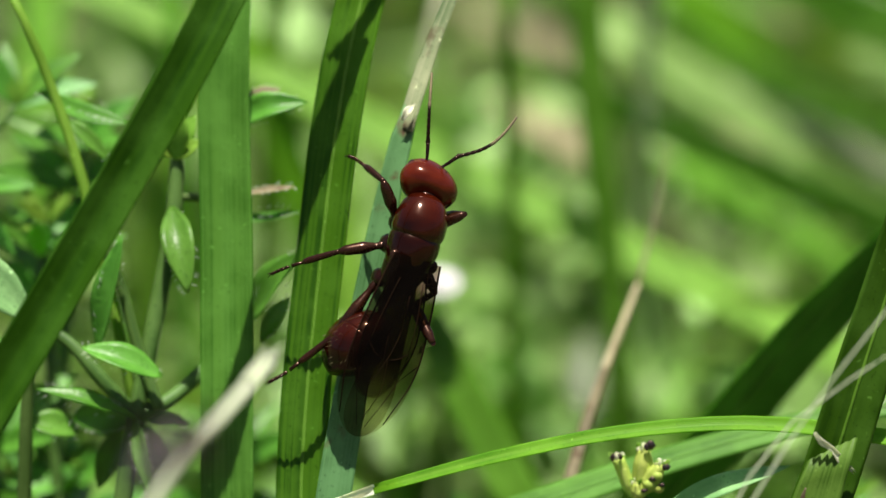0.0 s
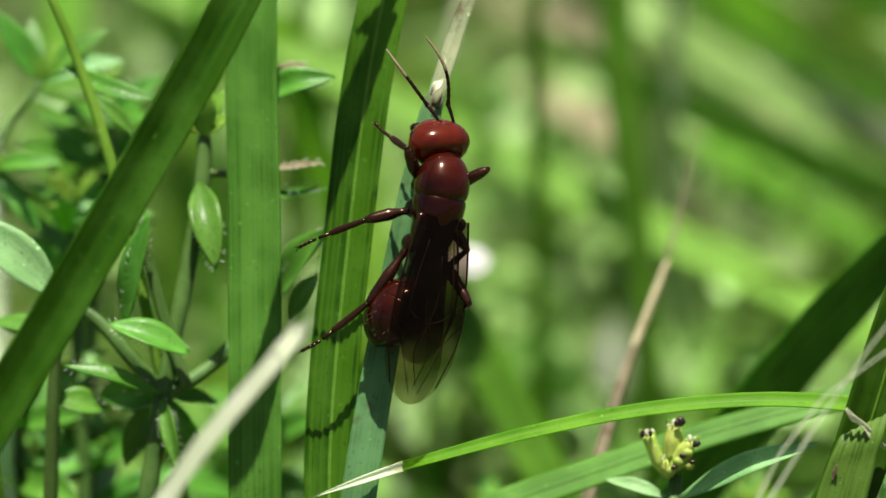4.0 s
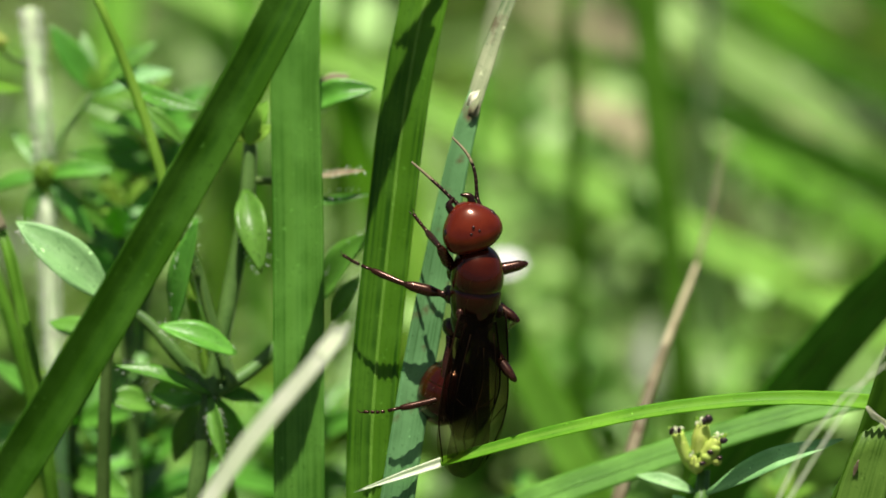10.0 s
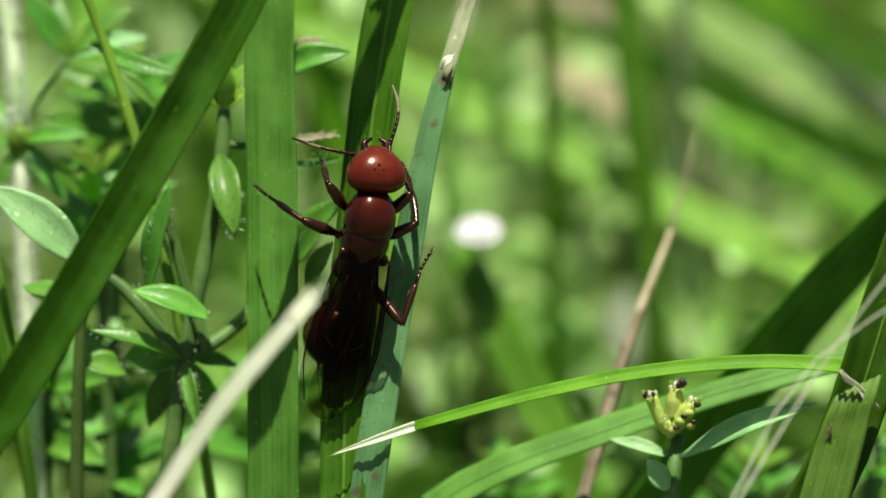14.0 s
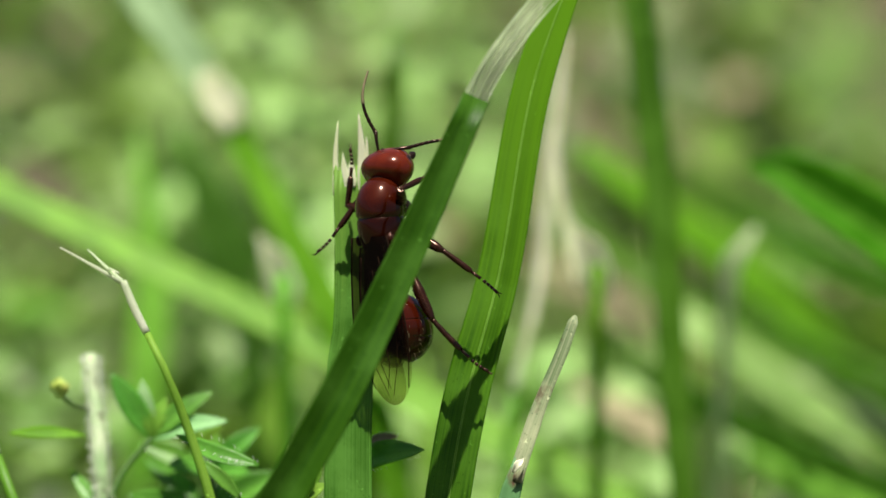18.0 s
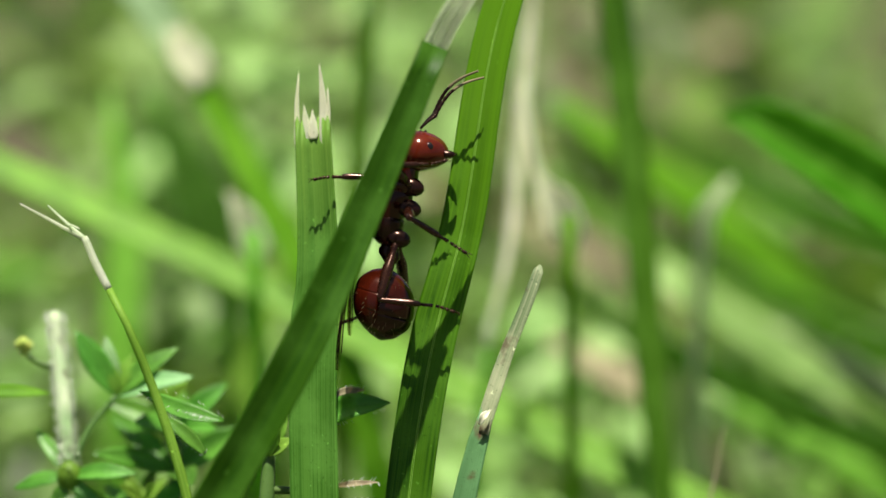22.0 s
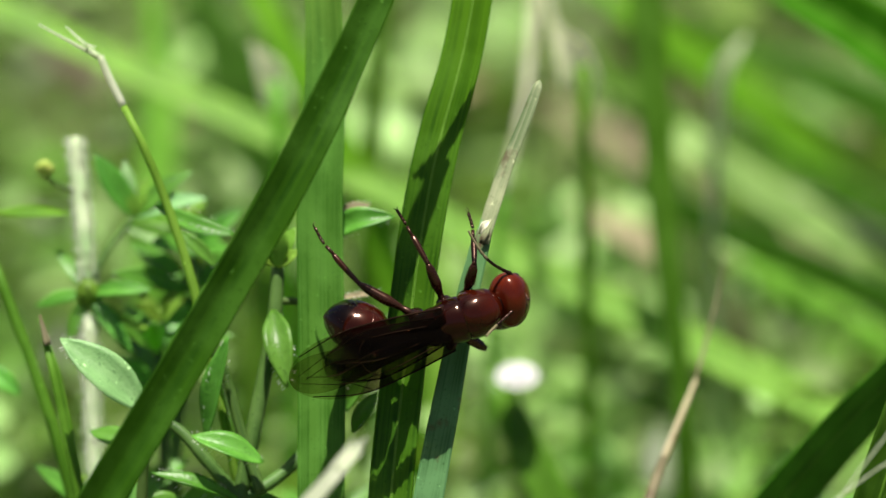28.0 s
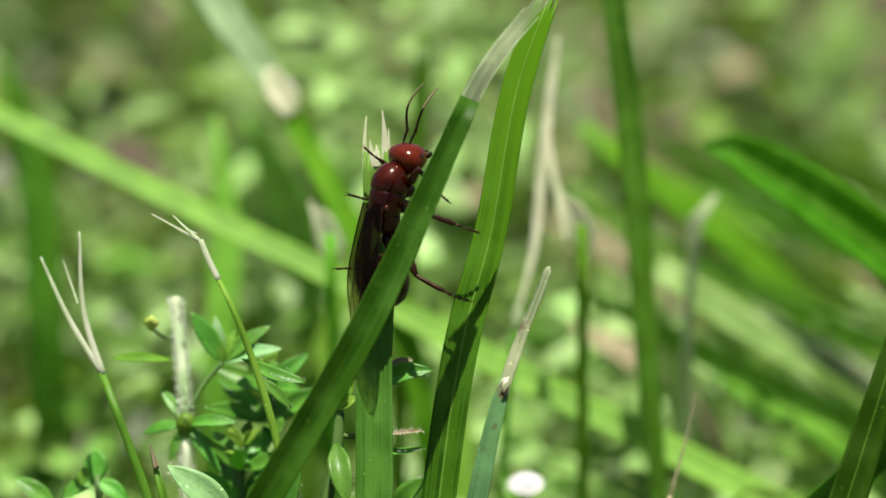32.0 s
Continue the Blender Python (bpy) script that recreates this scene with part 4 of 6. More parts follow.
for a, b, w in (((-16.75, 8.29, 60.01), (-17.56, 8.86, 62.52), 0.9), ((-16.7, 8.29, 60.01), (-15.85, 8.61, 61.96), 1.0), ((-16.69, 7.76, 60.05), (-16.53, 7.8, 62.6), 1.2), ((-16.82, 7.79, 60.12), (-17.83, 7.69, 61.12), 0.7), ((-16.56, 7.79, 60.12), (-15.5, 7.66, 61.05), 0.8)):
    bm = bmesh.new()
    leaf_shape(bm, a, b, w, 0.12)
    part("leaf", bm, BUD, bud)

F2 = down((-23.47, 1.76, 44.11), 0, 3)
herb("hairy broad-leaved herb shoot, light green",
     [([F2, (-23.28, 2.49, 45.76), (-23.15, 3.24, 49.89), (-22.95, 3.71, 53.41)], [0.36, 0.34, 0.3, 0.2])],
     [((-22.8, 3.29, 53.71), (-27.26, 3.8, 57.3), 2.1, 0.1, 0, HAIRY), ((-23.21, 3.86, 51.3), (-26.14, 5.19, 51.82), 1.3, 0.1, 10, None), ((-23.27, 3.75, 48.58), (-20.92, 4.49, 47.8), 1.4, 0.1, 0, None)],
     F2, fuzz=60)

F3 = down((-26.46, 7.56, 42.4), 0, 5)
tall = thing("herb", F3, "tall hairy bedstraw with a whitish stem, cut on top", "herb", "herbs")


def fur(bm, pts, radius, count, seed, long=0.28):
    """Short fine hairs standing out round a stem."""
    rng = random.Random(seed)
    c = curve_points(pts, 60)
    for _ in range(count):
        i, g = rng.randrange(59), rng.uniform(0, 2 * math.pi)
        d = Vector((math.cos(g), math.sin(g), rng.uniform(-0.3, 0.3)))
        p = c[i] + d * radius * 0.95
        tube(bm, [p, p + d * rng.uniform(0.4, 1.0) * long], [0.018, 0.007], n=2, seg=3, cap=False)


LOWER = [F3, (-26.75, 9.73, 47.26), (-27.04, 10.9, 49.9), (-27.5, 13.2, 55.4)]
UPPER = [(-27.66, 13.9, 57.0), (-28.05, 15.3, 59.2), (-28.5, 16.9, 61.4), (-28.95, 18.4, 63.5)]
for line, rad, seed in ((LOWER, [0.34, 0.33, 0.37, 0.3], 5), (UPPER, [0.25, 0.36, 0.34, 0.22], 6)):
    bm = bmesh.new()
    tube(bm, line, rad, n=44, seg=14, ridge=0.1)
    stem = part("stem", bm, PALE_STEM, tall, "whitish ribbed stem")
    bm = bmesh.new()
    fur(bm, line[1:] if line is LOWER else line, 0.33, 1500, seed, 0.42)
    part("hair_fringe", bm, HAIR, stem)
bm = bmesh.new()
ball(bm, (-27.58, 13.55, 56.35), (0.68, 0.66, 0.85), 2)
part("stem_node", bm, BUD, tall, "swollen yellow-green joint")
KNOT, CROWN = Vector((-27.6, 13.5, 56.4)), Vector((-25.45, 16.0, 59.9))
bm = bmesh.new()
tube(bm, [KNOT, (-26.8, 15.0, 58.3), CROWN], [0.2, 0.18, 0.15], n=14, seg=7)
part("side_stem", bm, STEM, tall)
for a, b, w, bend, mat in ((KNOT, (-24.0, 12.6, 57.0), 1.0, 0.08, HERB), (KNOT, (-23.6, 11.9, 54.9), 0.42, -0.16, PALE), (KNOT, (-25.0, 12.0, 53.6), 0.95, 0.06, HERB), (KNOT, (-30.6, 14.0, 55.4), 0.9, 0.08, HERB), (KNOT, (-29.6, 15.4, 58.2), 0.8, 0.08, HERB), (KNOT, (-28.6, 12.6, 53.9), 0.8, 0.06, HERB),
                           (CROWN, (-27.6, 16.6, 63.2), 1.35, 0.08, HERB), (CROWN, (-22.3, 16.6, 62.4), 1.2, 0.1, HERB), (CROWN, (-21.4, 15.6, 61.2), 1.15, 0.1, HAIRY), (CROWN, (-26.1, 17.2, 62.7), 0.9, 0.1, HAIRY), (CROWN, (-24.7, 16.8, 61.9), 0.8, 0.08, BUD), (CROWN, (-25.6, 16.3, 61.4), 0.7, 0.06, BUD),
                           ((-32.6, 14.6, 60.4), (-28.7, 15.0, 60.3), 0.75, 0.04, FRESH)):
    bm = bmesh.new()
    leaf_shape(bm, a, b, w, bend, fold=0.16)
    part("leaf", bm, mat, tall)

bm = bmesh.new()
tube(bm, [(-28.4, 16.7, 61.0), (-29.8, 16.6, 61.52), (-30.3, 16.6, 62.02)], [0.12, 0.1, 0.1], n=8, seg=6)
part("side_stem", bm, STEM, tall)
for off in ((0, 0, 0), (0.25, -0.1, 0.3), (-0.22, 0.05, 0.28), (0.02, -0.15, 0.5)):
    bm = bmesh.new()
    ball(bm, (-30.3 + off[0], 16.6 + off[1], 62.02 + off[2]), (0.3, 0.28, 0.34), 1)
    part("bud", bm, POD, tall, "tiny yellow bud")

F4 = down((-33.53, 12.29, 48.1), 0, 6)
herb("low young herb with small oval leaves and yellow buds",
     [([F4, (-33.46, 13.21, 50.17), (-33.7, 14.13, 52.23)], [0.3, 0.28, 0.2]), ([F4, (-37.08, 13.15, 50.03), (-38.7, 13.73, 51.34)], [0.3, 0.25, 0.2])],
     [((-33.68, 13.98, 51.89), (-33.94, 14.82, 53.78), 1.6, 0.1, 0, None), ((-33.68, 13.98, 51.89), (-35.98, 13.47, 50.76), 1.2, 0.1, 0, None), ((-36.32, 13.16, 50.06), (-39.3, 13.95, 51.84), 1.3, 0.1, 0, None),
      ((-33.68, 13.98, 51.89), (-31.39, 13.4, 50.6), 1.2, 0.1, 0, None), ((-34.51, 12.88, 51.88), (-34.4, 13.42, 53.09), 0.8, 0.1, 0, BUD)], F4)


def bedstraw(top, low, seed, size=3.6, mat=HERB):
    """A small whorled herb: a stem from the ground to its top with rings of narrow oval leaves."""
    rng = random.Random(seed)
    top, low = Vector(top), Vector(low)
    foot = Vector(root(low, top, 0.5, 12.0))
    pts = [foot, low, low.lerp(top, 0.5) + Vector((rng.uniform(-0.6, 0.6), 0, 0)), top]
    stem = (pts, [0.32, 0.3, 0.26, 0.16])
    leaves, c = [], curve_points(pts[1:], 9)
    for k, s in enumerate((1, 5, 8)):
        ring = size * (1.0, 0.9, 0.45)[k]
        spin = rng.uniform(0, 6.28)
        for i in range(5):
            g = spin + i * math.pi / 2.5
            d = Vector((math.cos(g), math.sin(g), rng.uniform(0.0, 0.7) + 0.25 * k)).normalized()
            leaves.append((c[s], c[s] + d * ring * rng.uniform(0.8, 1.15), ring * rng.uniform(0.26, 0.36), 0.08, rng.uniform(-15, 15), BUD if k == 2 else None))
    return herb("small whorled bedstraw shoot with narrow leaves", [stem], leaves, tuple(foot), mat)


for seed, (top, low, size) in zip((40, 41, 42, 44, 46, 47, 48, 49), (((-25.87, 10.45, 46.43), (-26.12, 9.41, 41.63), 5.4), ((-23.09, 12.98, 42.28), (-23.24, 11.54, 39.04), 5.0), ((-15.6, 17.56, 42.74), (-16, 15.52, 38.15), 5.0),
                                     ((-23.99, 15.07, 54.34), (-23.77, 13.38, 50.56), 5.0), ((-23.22, 19.1, 58.47), (-22.76, 17.41, 54.69), 4.6),
                                     ((14.9, 13.75, 41.55), (14.7, 11.91, 37.41), 4.0), ((-3.54, 18.4, 37.24), (-3.47, 17.21, 34.57), 4.2), ((9.03, 16.8, 38.57), (8.8, 15.51, 35.66), 4.2))):
    bedstraw(top, low, seed, size)

# ---- blades further back ----
BACK = "lawn blades"
grass_blade([(-61.08, 62.3, 66.99), (-49.23, 60.48, 62.92), (-35.64, 58.09, 57.54), (-21.3, 55.56, 51.86), (-7.54, 52.87, 45.83), (10.83, 49.52, 38.3), (23.79, 46.99, 32.6)], [1.4, 1.8, 2.0, 2.1, 2.4, 2.5, 2.2], PALE, "long light green grass blade lying aslant behind", BACK, foot=down((-67.53, 63.38, 69.43), -12, 6), n=40, cols=9, fold=0.1, face=UPWARD)
grass_blade([(3.08, 42.31, 41.77), (1.87, 46.03, 50.13), (0.5, 51.32, 62.01), (-0.96, 55.28, 70.89), (-2.09, 58.04, 77.1), (-3.19, 60.47, 82.55)], [1.3, 1.7, 2.0, 2.0, 1.7, 0.8], DEEP, "upright green grass blade behind", BACK, foot=down((3.67, 40.63, 37.99)), n=36, cols=9)
grass_blade([(31.91, 67.4, 29.28), (19.82, 71.36, 38.19), (9.99, 73.75, 43.54), (1.85, 75.79, 48.12), (-1.47, 76.95, 50.73)], [3.0, 3.0, 2.8, 2.2, 0.3], SAGE, "broad pale green grass blade lying aslant behind", BACK, foot=down((37.34, 65.4, 24.78), 10, 6), n=36, cols=9, face=UPWARD)
grass_blade([(34.6, 46.5, 48.3), (25.6, 48.2, 54.0), (20.1, 49.3, 57.6), (13.8, 50.4, 61.7), (9.2, 51.0, 64.3), (6.8, 51.2, 65.4), (5.4, 51.2, 65.4)], [4.2, 4.5, 4.5, 4.3, 3.5, 2.2, 0.5], VIVID, "broad glossy green grass blade curving down behind", BACK, foot=down((42.09, 46.03, 40.29), 12, 8), n=44, cols=11, fold=0.38, face=Vector((0.1, -0.75, 0.65)))
grass_blade([(-16.91, 57.13, 55.4), (-16.65, 59.8, 61.39), (-16.47, 63.56, 69.82)], [1.3, 1.4, 1.2], DEEP, "cut green grass blade behind with a pale end", BACK, foot=down((-17.42, 52.18, 44.27)), n=24, cols=7)
bgb = thing("grass_plant", down((-16.94, 53.78, 47.86), 2, 4), "green grass blade bleached whitish above its knot", "grass plant", BACK)
bm = bmesh.new()
ribbon(bm, [down((-16.94, 53.78, 47.86), 2, 4), (-18.48, 55.33, 51.34), (-22.99, 58.43, 58.3), (-27.35, 61.41, 65)], [2.2, 2.1, 1.9, 1.6], n=30, cols=9, face=UPWARD)
part("leaf_blade", bm, FRESH, bgb)
bm = bmesh.new()
ribbon(bm, [(-27.24, 61.34, 64.84), (-30.17, 62.98, 68.52), (-33.01, 64.55, 72.06), (-33.94, 65.47, 74.12)], [1.9, 2.6, 3.0, 2.4], n=20, cols=9, face=UPWARD)
part("bleached_tip", bm, MILKY, bgb, "whitish green upper end")
bm = bmesh.new()
ribbon(bm, [(-26.44, 60.55, 63.8), (-27.05, 60.95, 64.95), (-27.68, 61.31, 65.75), (-28.27, 61.83, 66.69)], [1.2, 2.2, 2.2, 1.3], n=14, cols=9, face=UPWARD, lift=0.12, fold=0.4, tear=(0.1, 0.5, 0.2, 0.7, 0.3))
part("node", bm, CREAM, bgb, "whitish knot")
grass_blade([(-1.02, 28.02, 34.26), (-3.93, 30.12, 38.98), (-6.53, 32.12, 43.46), (-7.53, 33.12, 45.71)], [2.4, 2.4, 2.0, 0.8], GREEN, "green grass blade leaning behind", BACK, foot=down((0.26, 27.16, 32.32), 2, 3), n=26, cols=9, face=UPWARD)
dry = thing("dry_stalk", down((-8.05, 43.66, 49.72), 0, 4), "withered straw-coloured stalk with a drooping husk", "straw", "straws")
for nm, pts, ws, mat in (("stem", [down((-8.05, 43.66, 49.72), 0, 4), (-7.95, 44.48, 51.55), (-7.78, 45.3, 53.39)], [0.7, 0.6, 0.5], GREEN), ("knot", [(-7.85, 44.83, 52.85), (-7.74, 45.08, 53.65), (-7.64, 45.52, 54.38)], [0.3, 0.7, 0.3], FIBRE),
                         ("husk", [(-7.73, 45.5, 53.85), (-6.83, 47.22, 57.71), (-6.37, 49.97, 63.88), (-5.92, 52.73, 70.09), (-5.66, 53.84, 72.59)], [0.3, 0.5, 0.8, 0.6, 0.2], CREAM), ("husk", [(-6.15, 51.35, 66.98), (-5.44, 49.56, 62.98), (-4.76, 48.61, 60.84), (-4.42, 47.66, 58.69)], [0.25, 0.45, 0.8, 0.25], CREAM)):
    bm = bmesh.new()
    ribbon(bm, pts, ws, n=24, cols=7, fold=0.3, ribs=0.05)
    part(nm, bm, mat, dry)
for pts, w, mat in (([(-4.05, 65.28, 49.11), (1.84, 64.02, 46.28), (11.33, 62.37, 42.58), (22.91, 60.33, 37.98)], 1.9, DEEP), ([(-6.36, 98.73, 50.49), (2.76, 96.83, 46.21), (13.04, 94.62, 41.25), (27.3, 91.49, 34.22)], 2.3, SAGE), ([(5.36, 83.09, 52.24), (10.41, 82.21, 50.24), (20.06, 80.75, 46.97), (27.74, 79.43, 44.01)], 2.2, GREEN),
                    ([(-3.55, 87, 48.72), (4.82, 85.17, 44.61), (14.67, 83.53, 40.93), (26.42, 81.45, 36.26)], 1.7, GREEN), ([(8.92, 109.44, 49.95), (15.31, 108.13, 47), (21.67, 106.99, 44.44), (32.21, 105.05, 40.08)], 2.4, GREEN), ([(-3.97, 119.36, 47.64), (2.71, 117.64, 43.77), (9.33, 116.46, 41.12), (18.14, 114.42, 36.55)], 2.2, GREEN)):
    grass_blade(pts[::-1], [w, w * 1.1, w, w * 0.15], mat, "shaded green grass blade lying aslant behind", BACK, foot=down(pts[-1], 14, 8), n=26, cols=7, face=Vector((-0.15, -1.0, 0.15)))
for pts, ws, mat in (([(-24.21, 62.68, 43.27), (-21.34, 67.05, 53.09)], [2.2, 0.3], PALE), ([(-13.33, 53.89, 23.53), (-13.04, 59.89, 37.01), (-14.79, 64.78, 47.97)], [2.0, 2.2, 0.3], PALE),
                     ([(-48.5, 73.05, 41.98), (-50.12, 77.99, 53.06), (-53.55, 82.16, 62.43)], [3.0, 3.0, 0.3], DEEP), ([(-33.88, 72.54, 40.82), (-33.85, 75.95, 48.48), (-35.32, 80.12, 57.85)], [2.6, 2.6, 0.3], PALE)):
    grass_blade(pts, ws, mat, "blurred green grass blade in the lawn behind", BACK, foot=down(pts[0], 0, 3), n=20, cols=7)

rng = random.Random(77)
for k in range(44):
    # a tangle of crossing blades and dead straws, all leaning one way
    x, y, z = rng.uniform(-2, 42), rng.uniform(62, 125), rng.uniform(30, 62)
    z -= (y - 62) * 0.30
    run, w = rng.uniform(9, 24), rng.uniform(0.8, 2.6)
    dry = rng.random() < 0.3
    slope = rng.gauss(-0.52, 0.10)
    pts = [(x + run, y - 2, z + run * slope - 1.5), (x + run * 0.55, y - 1, z + run * 0.55 * slope), (x, y, z)]
    mat = rng.choice((TAN, FIBRE)) if dry else rng.choice((PALE, DEEP, SAGE, LIGHT_BLADE, LIGHT_BLADE, FRESH))
    grass_blade(pts, [w, w, w * 0.2], mat, "dead straw lying aslant among the lawn blades" if dry else "blurred grass blade leaning aslant in the lawn", BACK, foot=down(pts[0], run * 0.5, 4), n=20, cols=5, face=Vector((-0.15, -1.0, 0.4)))
for pts, ws, mat in (([(-28.9, 90.0, 39.6), (-30.5, 90.0, 46.7), (-34.1, 90.0, 55.0)], [2.6, 4.2, 1.0], SAGE), ([(17.1, 72.0, 38.6), (9.0, 72.0, 43.9), (1.7, 72.0, 48.7)], [2.2, 2.8, 2.4], LIGHT_BLADE), ([(17.9, 80.0, 30.1), (9.9, 80.0, 35.2), (1.1, 80.0, 41.9)], [2.0, 2.4, 1.2], PALE),
                     ([(11.5, 92.0, 41.0), (3.1, 92.0, 47.9), (-5.5, 92.0, 54.2)], [2.6, 3.0, 1.4], FRESH), ([(5.8, 84.0, 41.5), (-0.3, 84.0, 47.0), (-6.3, 84.0, 51.7)], [2.2, 2.6, 1.2], SAGE), ([(3.5, 66.0, 41.5), (2.3, 66.0, 45.3), (1.4, 66.0, 48.8)], [2.2, 3.2, 1.0], LIGHT_BLADE)):
    grass_blade(pts, ws, mat, "broad blurred grass blade deep in the lawn", BACK, foot=down(pts[0], 3, 4), n=24, cols=7, face=UPWARD)
for pts, ws, mat in (([(0.9, 130.0, 27.1), (-4.4, 130.0, 30.6), (-9.3, 130.0, 33.7)], [1.6, 3.0, 0.6], TAN), ([(-2.0, 120.0, 32.7), (-7.5, 120.0, 35.2), (-10.9, 120.0, 37.3)], [1.2, 2.2, 0.4], BROWN), ([(0.6, 140.0, 34.5), (-4.3, 140.0, 39.8), (-8.2, 140.0, 44.5)], [3.0, 5.0, 1.0], BROWN), ([(3.2, 74.0, 38.0), (-1.1, 74.0, 40.7), (-5.3, 74.0, 42.9)], [1.6, 2.4, 0.5], TAN), ([(4.8, 60.0, 54.4), (5.0, 60.0, 57.0), (6.4, 60.0, 58.9)], [0.8, 1.4, 0.3], FIBRE)):
    grass_blade(pts, ws, mat, "withered brown grass blade deep in the lawn", BACK, foot=down(pts[0], 4, 4), n=22, cols=7, face=UPWARD, rib=TAN)
for at in ((-22.0, 48.0, 58.4), (-3.2, 46.0, 60.5)):
    bm = bmesh.new()
    husk = thing("dry_stalk", (at[0] + 1, at[1] + 2, 0), "green stalk with a whitish withered knot", "straw", "straws")
    tube(bm, [(at[0] + 1, at[1] + 2, 0), (at[0] + 0.6, at[1] + 1, at[2] * 0.6), at], [0.5, 0.45, 0.4], n=14, seg=8)
    part("stem", bm, FRESH, husk)
    bm = bmesh.new()
    ribbon(bm, [(at[0] + 0.3, at[1], at[2] - 2.4), (at[0], at[1], at[2] - 0.8), (at[0] - 0.6, at[1], at[2] + 1.0), (at[0] - 1.3, at[1], at[2] + 2.2)], [0.5, 2.0, 1.7, 0.4], n=16, cols=7, fold=0.4, ribs=0.06, face=UPWARD, tear=(0, 0.5, -0.3, 0.4))
    part("withered_husk", bm, CREAM, husk, "whitish withered husk")

FC = Vector((-6.0, 31.0, 46.1))
flower = thing("flower", (FC.x, FC.y + 2, 0), "tiny white lawn flower on a thin stem", "flower", "")
bm = bmesh.new()
tube(bm, [(FC.x, FC.y + 2, 0), (FC.x + 0.6, FC.y + 1.4, 28), tuple(FC - Vector((0, 0, 0.7)))], [0.25, 0.2, 0.14], n=12, seg=6)
part("stem", bm, STEM, flower)
for k in range(18):
    a = k * math.pi * 2 / 9 + 0.35 * (k // 9)
    r, up = (1.25, 0.0) if k < 9 else (0.85, 0.25)
    bm = bmesh.new()
    leaf_shape(bm, FC + Vector((0, 0, -0.4)), FC + Vector((math.cos(a) * r, math.sin(a) * r, up + math.sin(a) * 0.25 * r)), 1.1, 0.1, face=Vector((0, -0.4, 0.9)), n=7, cols=5, profile=(0.3, 0.7, 0.95, 1.0, 1.0, 0.85, 0.4))
    part("petal", bm, PETAL, flower)
bm = bmesh.new()
ball(bm, FC + Vector((0, 0.1, 0.1)), (0.7, 0.6, 0.45))
part("flower_centre", bm, PETAL, flower)


# ---- the insect; built at the origin, in its own space, head towards +y, back towards +z ----
def insect():
    ob = new("winged_ant")
    ob.empty_display_size = 0.002
    tagged(ob, "glossy red-brown winged ant-like insect with smoky folded wings", "insect")
    bpy.context.view_layer.update()
    bm = bmesh.new()
    blob(bm, [(-1.7, 0.55, 0.6, 0.1), (-1.25, 0.9, 0.9, 0.18), (-0.65, 1.07, 1.09, 0.24), (0.0, 1.15, 1.17, 0.24), (0.26, 1.14, 1.16, 0.23), (0.42, 1.06, 1.08, 0.21), (0.9, 0.8, 0.8, 0.14)], n=22, power=2.2, seg=30)
    part("mesonotum", bm, MAROON, ob, "glossy dark maroon hind thorax")
    bm = bmesh.new()
    blob(bm, [(0.24, 0.98, 1.0, 0.19), (0.34, 1.1, 1.13, 0.22), (0.48, 1.165, 1.2, 0.235), (0.95, 1.19, 1.22, 0.23), (1.45, 1.12, 1.1, 0.17), (1.85, 0.96, 0.94, 0.12), (2.15, 0.72, 0.7, 0.08), (2.34, 0.36, 0.36, 0.05)], n=32, power=2.1, seg=30)
    part("pronotum", bm, RUST, ob, "domed glossy rust-red fore thorax")
    bm = bmesh.new()
    blob(bm, [(1.6, 0.85, 0.75, -0.1), (1.95, 0.7, 0.66, -0.05), (2.2, 0.52, 0.5, -0.02), (2.4, 0.42, 0.4, 0.0)], n=10)
    part("neck", bm, DARK, ob, "dark neck")
    bm = bmesh.new()
    for sx in (-1, 1):
        ball(bm, (sx * 1.0, 1.12, 0.42), (0.13, 0.3, 0.3))
    part("collar", bm, COLLAR, ob, "pale collar patch")
    for sx in (-1, 1):
        bm = bmesh.new()
        ball(bm, (sx * 0.98, -0.7, 0.78), (0.22, 0.3, 0.2))
        part("wing_base_plate", bm, LEG, ob, "small shiny plate over the wing root")
    bm = bmesh.new()
    blob(bm, [(-2.35, 0.35, 0.4, -0.35), (-2.0, 0.72, 0.78, -0.15), (-1.5, 0.92, 0.95, 0.02), (-0.95, 0.98, 0.98, 0.12)], n=10, power=2.3)
    part("propodeum", bm, DARK, ob, "dark rear of the thorax")
    bm = bmesh.new()
    blob(bm, [(-3.65, 0.24, 0.26, -0.78), (-3.2, 0.22, 0.24, -0.72), (-2.75, 0.34, 0.56, -0.56), (-2.1, 0.28, 0.32, -0.46)], n=8, seg=14)
    part("petiole", bm, DARK, ob)
    bm = bmesh.new()
    blob(bm, [(-6.85, 0.1, 0.1, -1.3), (-6.6, 0.56, 0.7, -1.26), (-5.9, 1.12, 1.36, -1.1), (-5.05, 1.28, 1.52, -0.98), (-4.2, 1.08, 1.32, -0.88), (-3.6, 0.58, 0.7, -0.78), (-3.42, 0.2, 0.2, -0.75)], n=26)
    abdomen = part("abdomen", bm, RUST, ob, "glossy rust-brown abdomen")
    for v in abdomen.data.vertices:
        v.co -= V(WAIST)
    abdomen.location = V(WAIST)
    MOVES.append((abdomen, [(t, Matrix.Translation(V(WAIST)) @ pose(0, 0, 0, a, 0, z)) for t, z, a in BEND]))
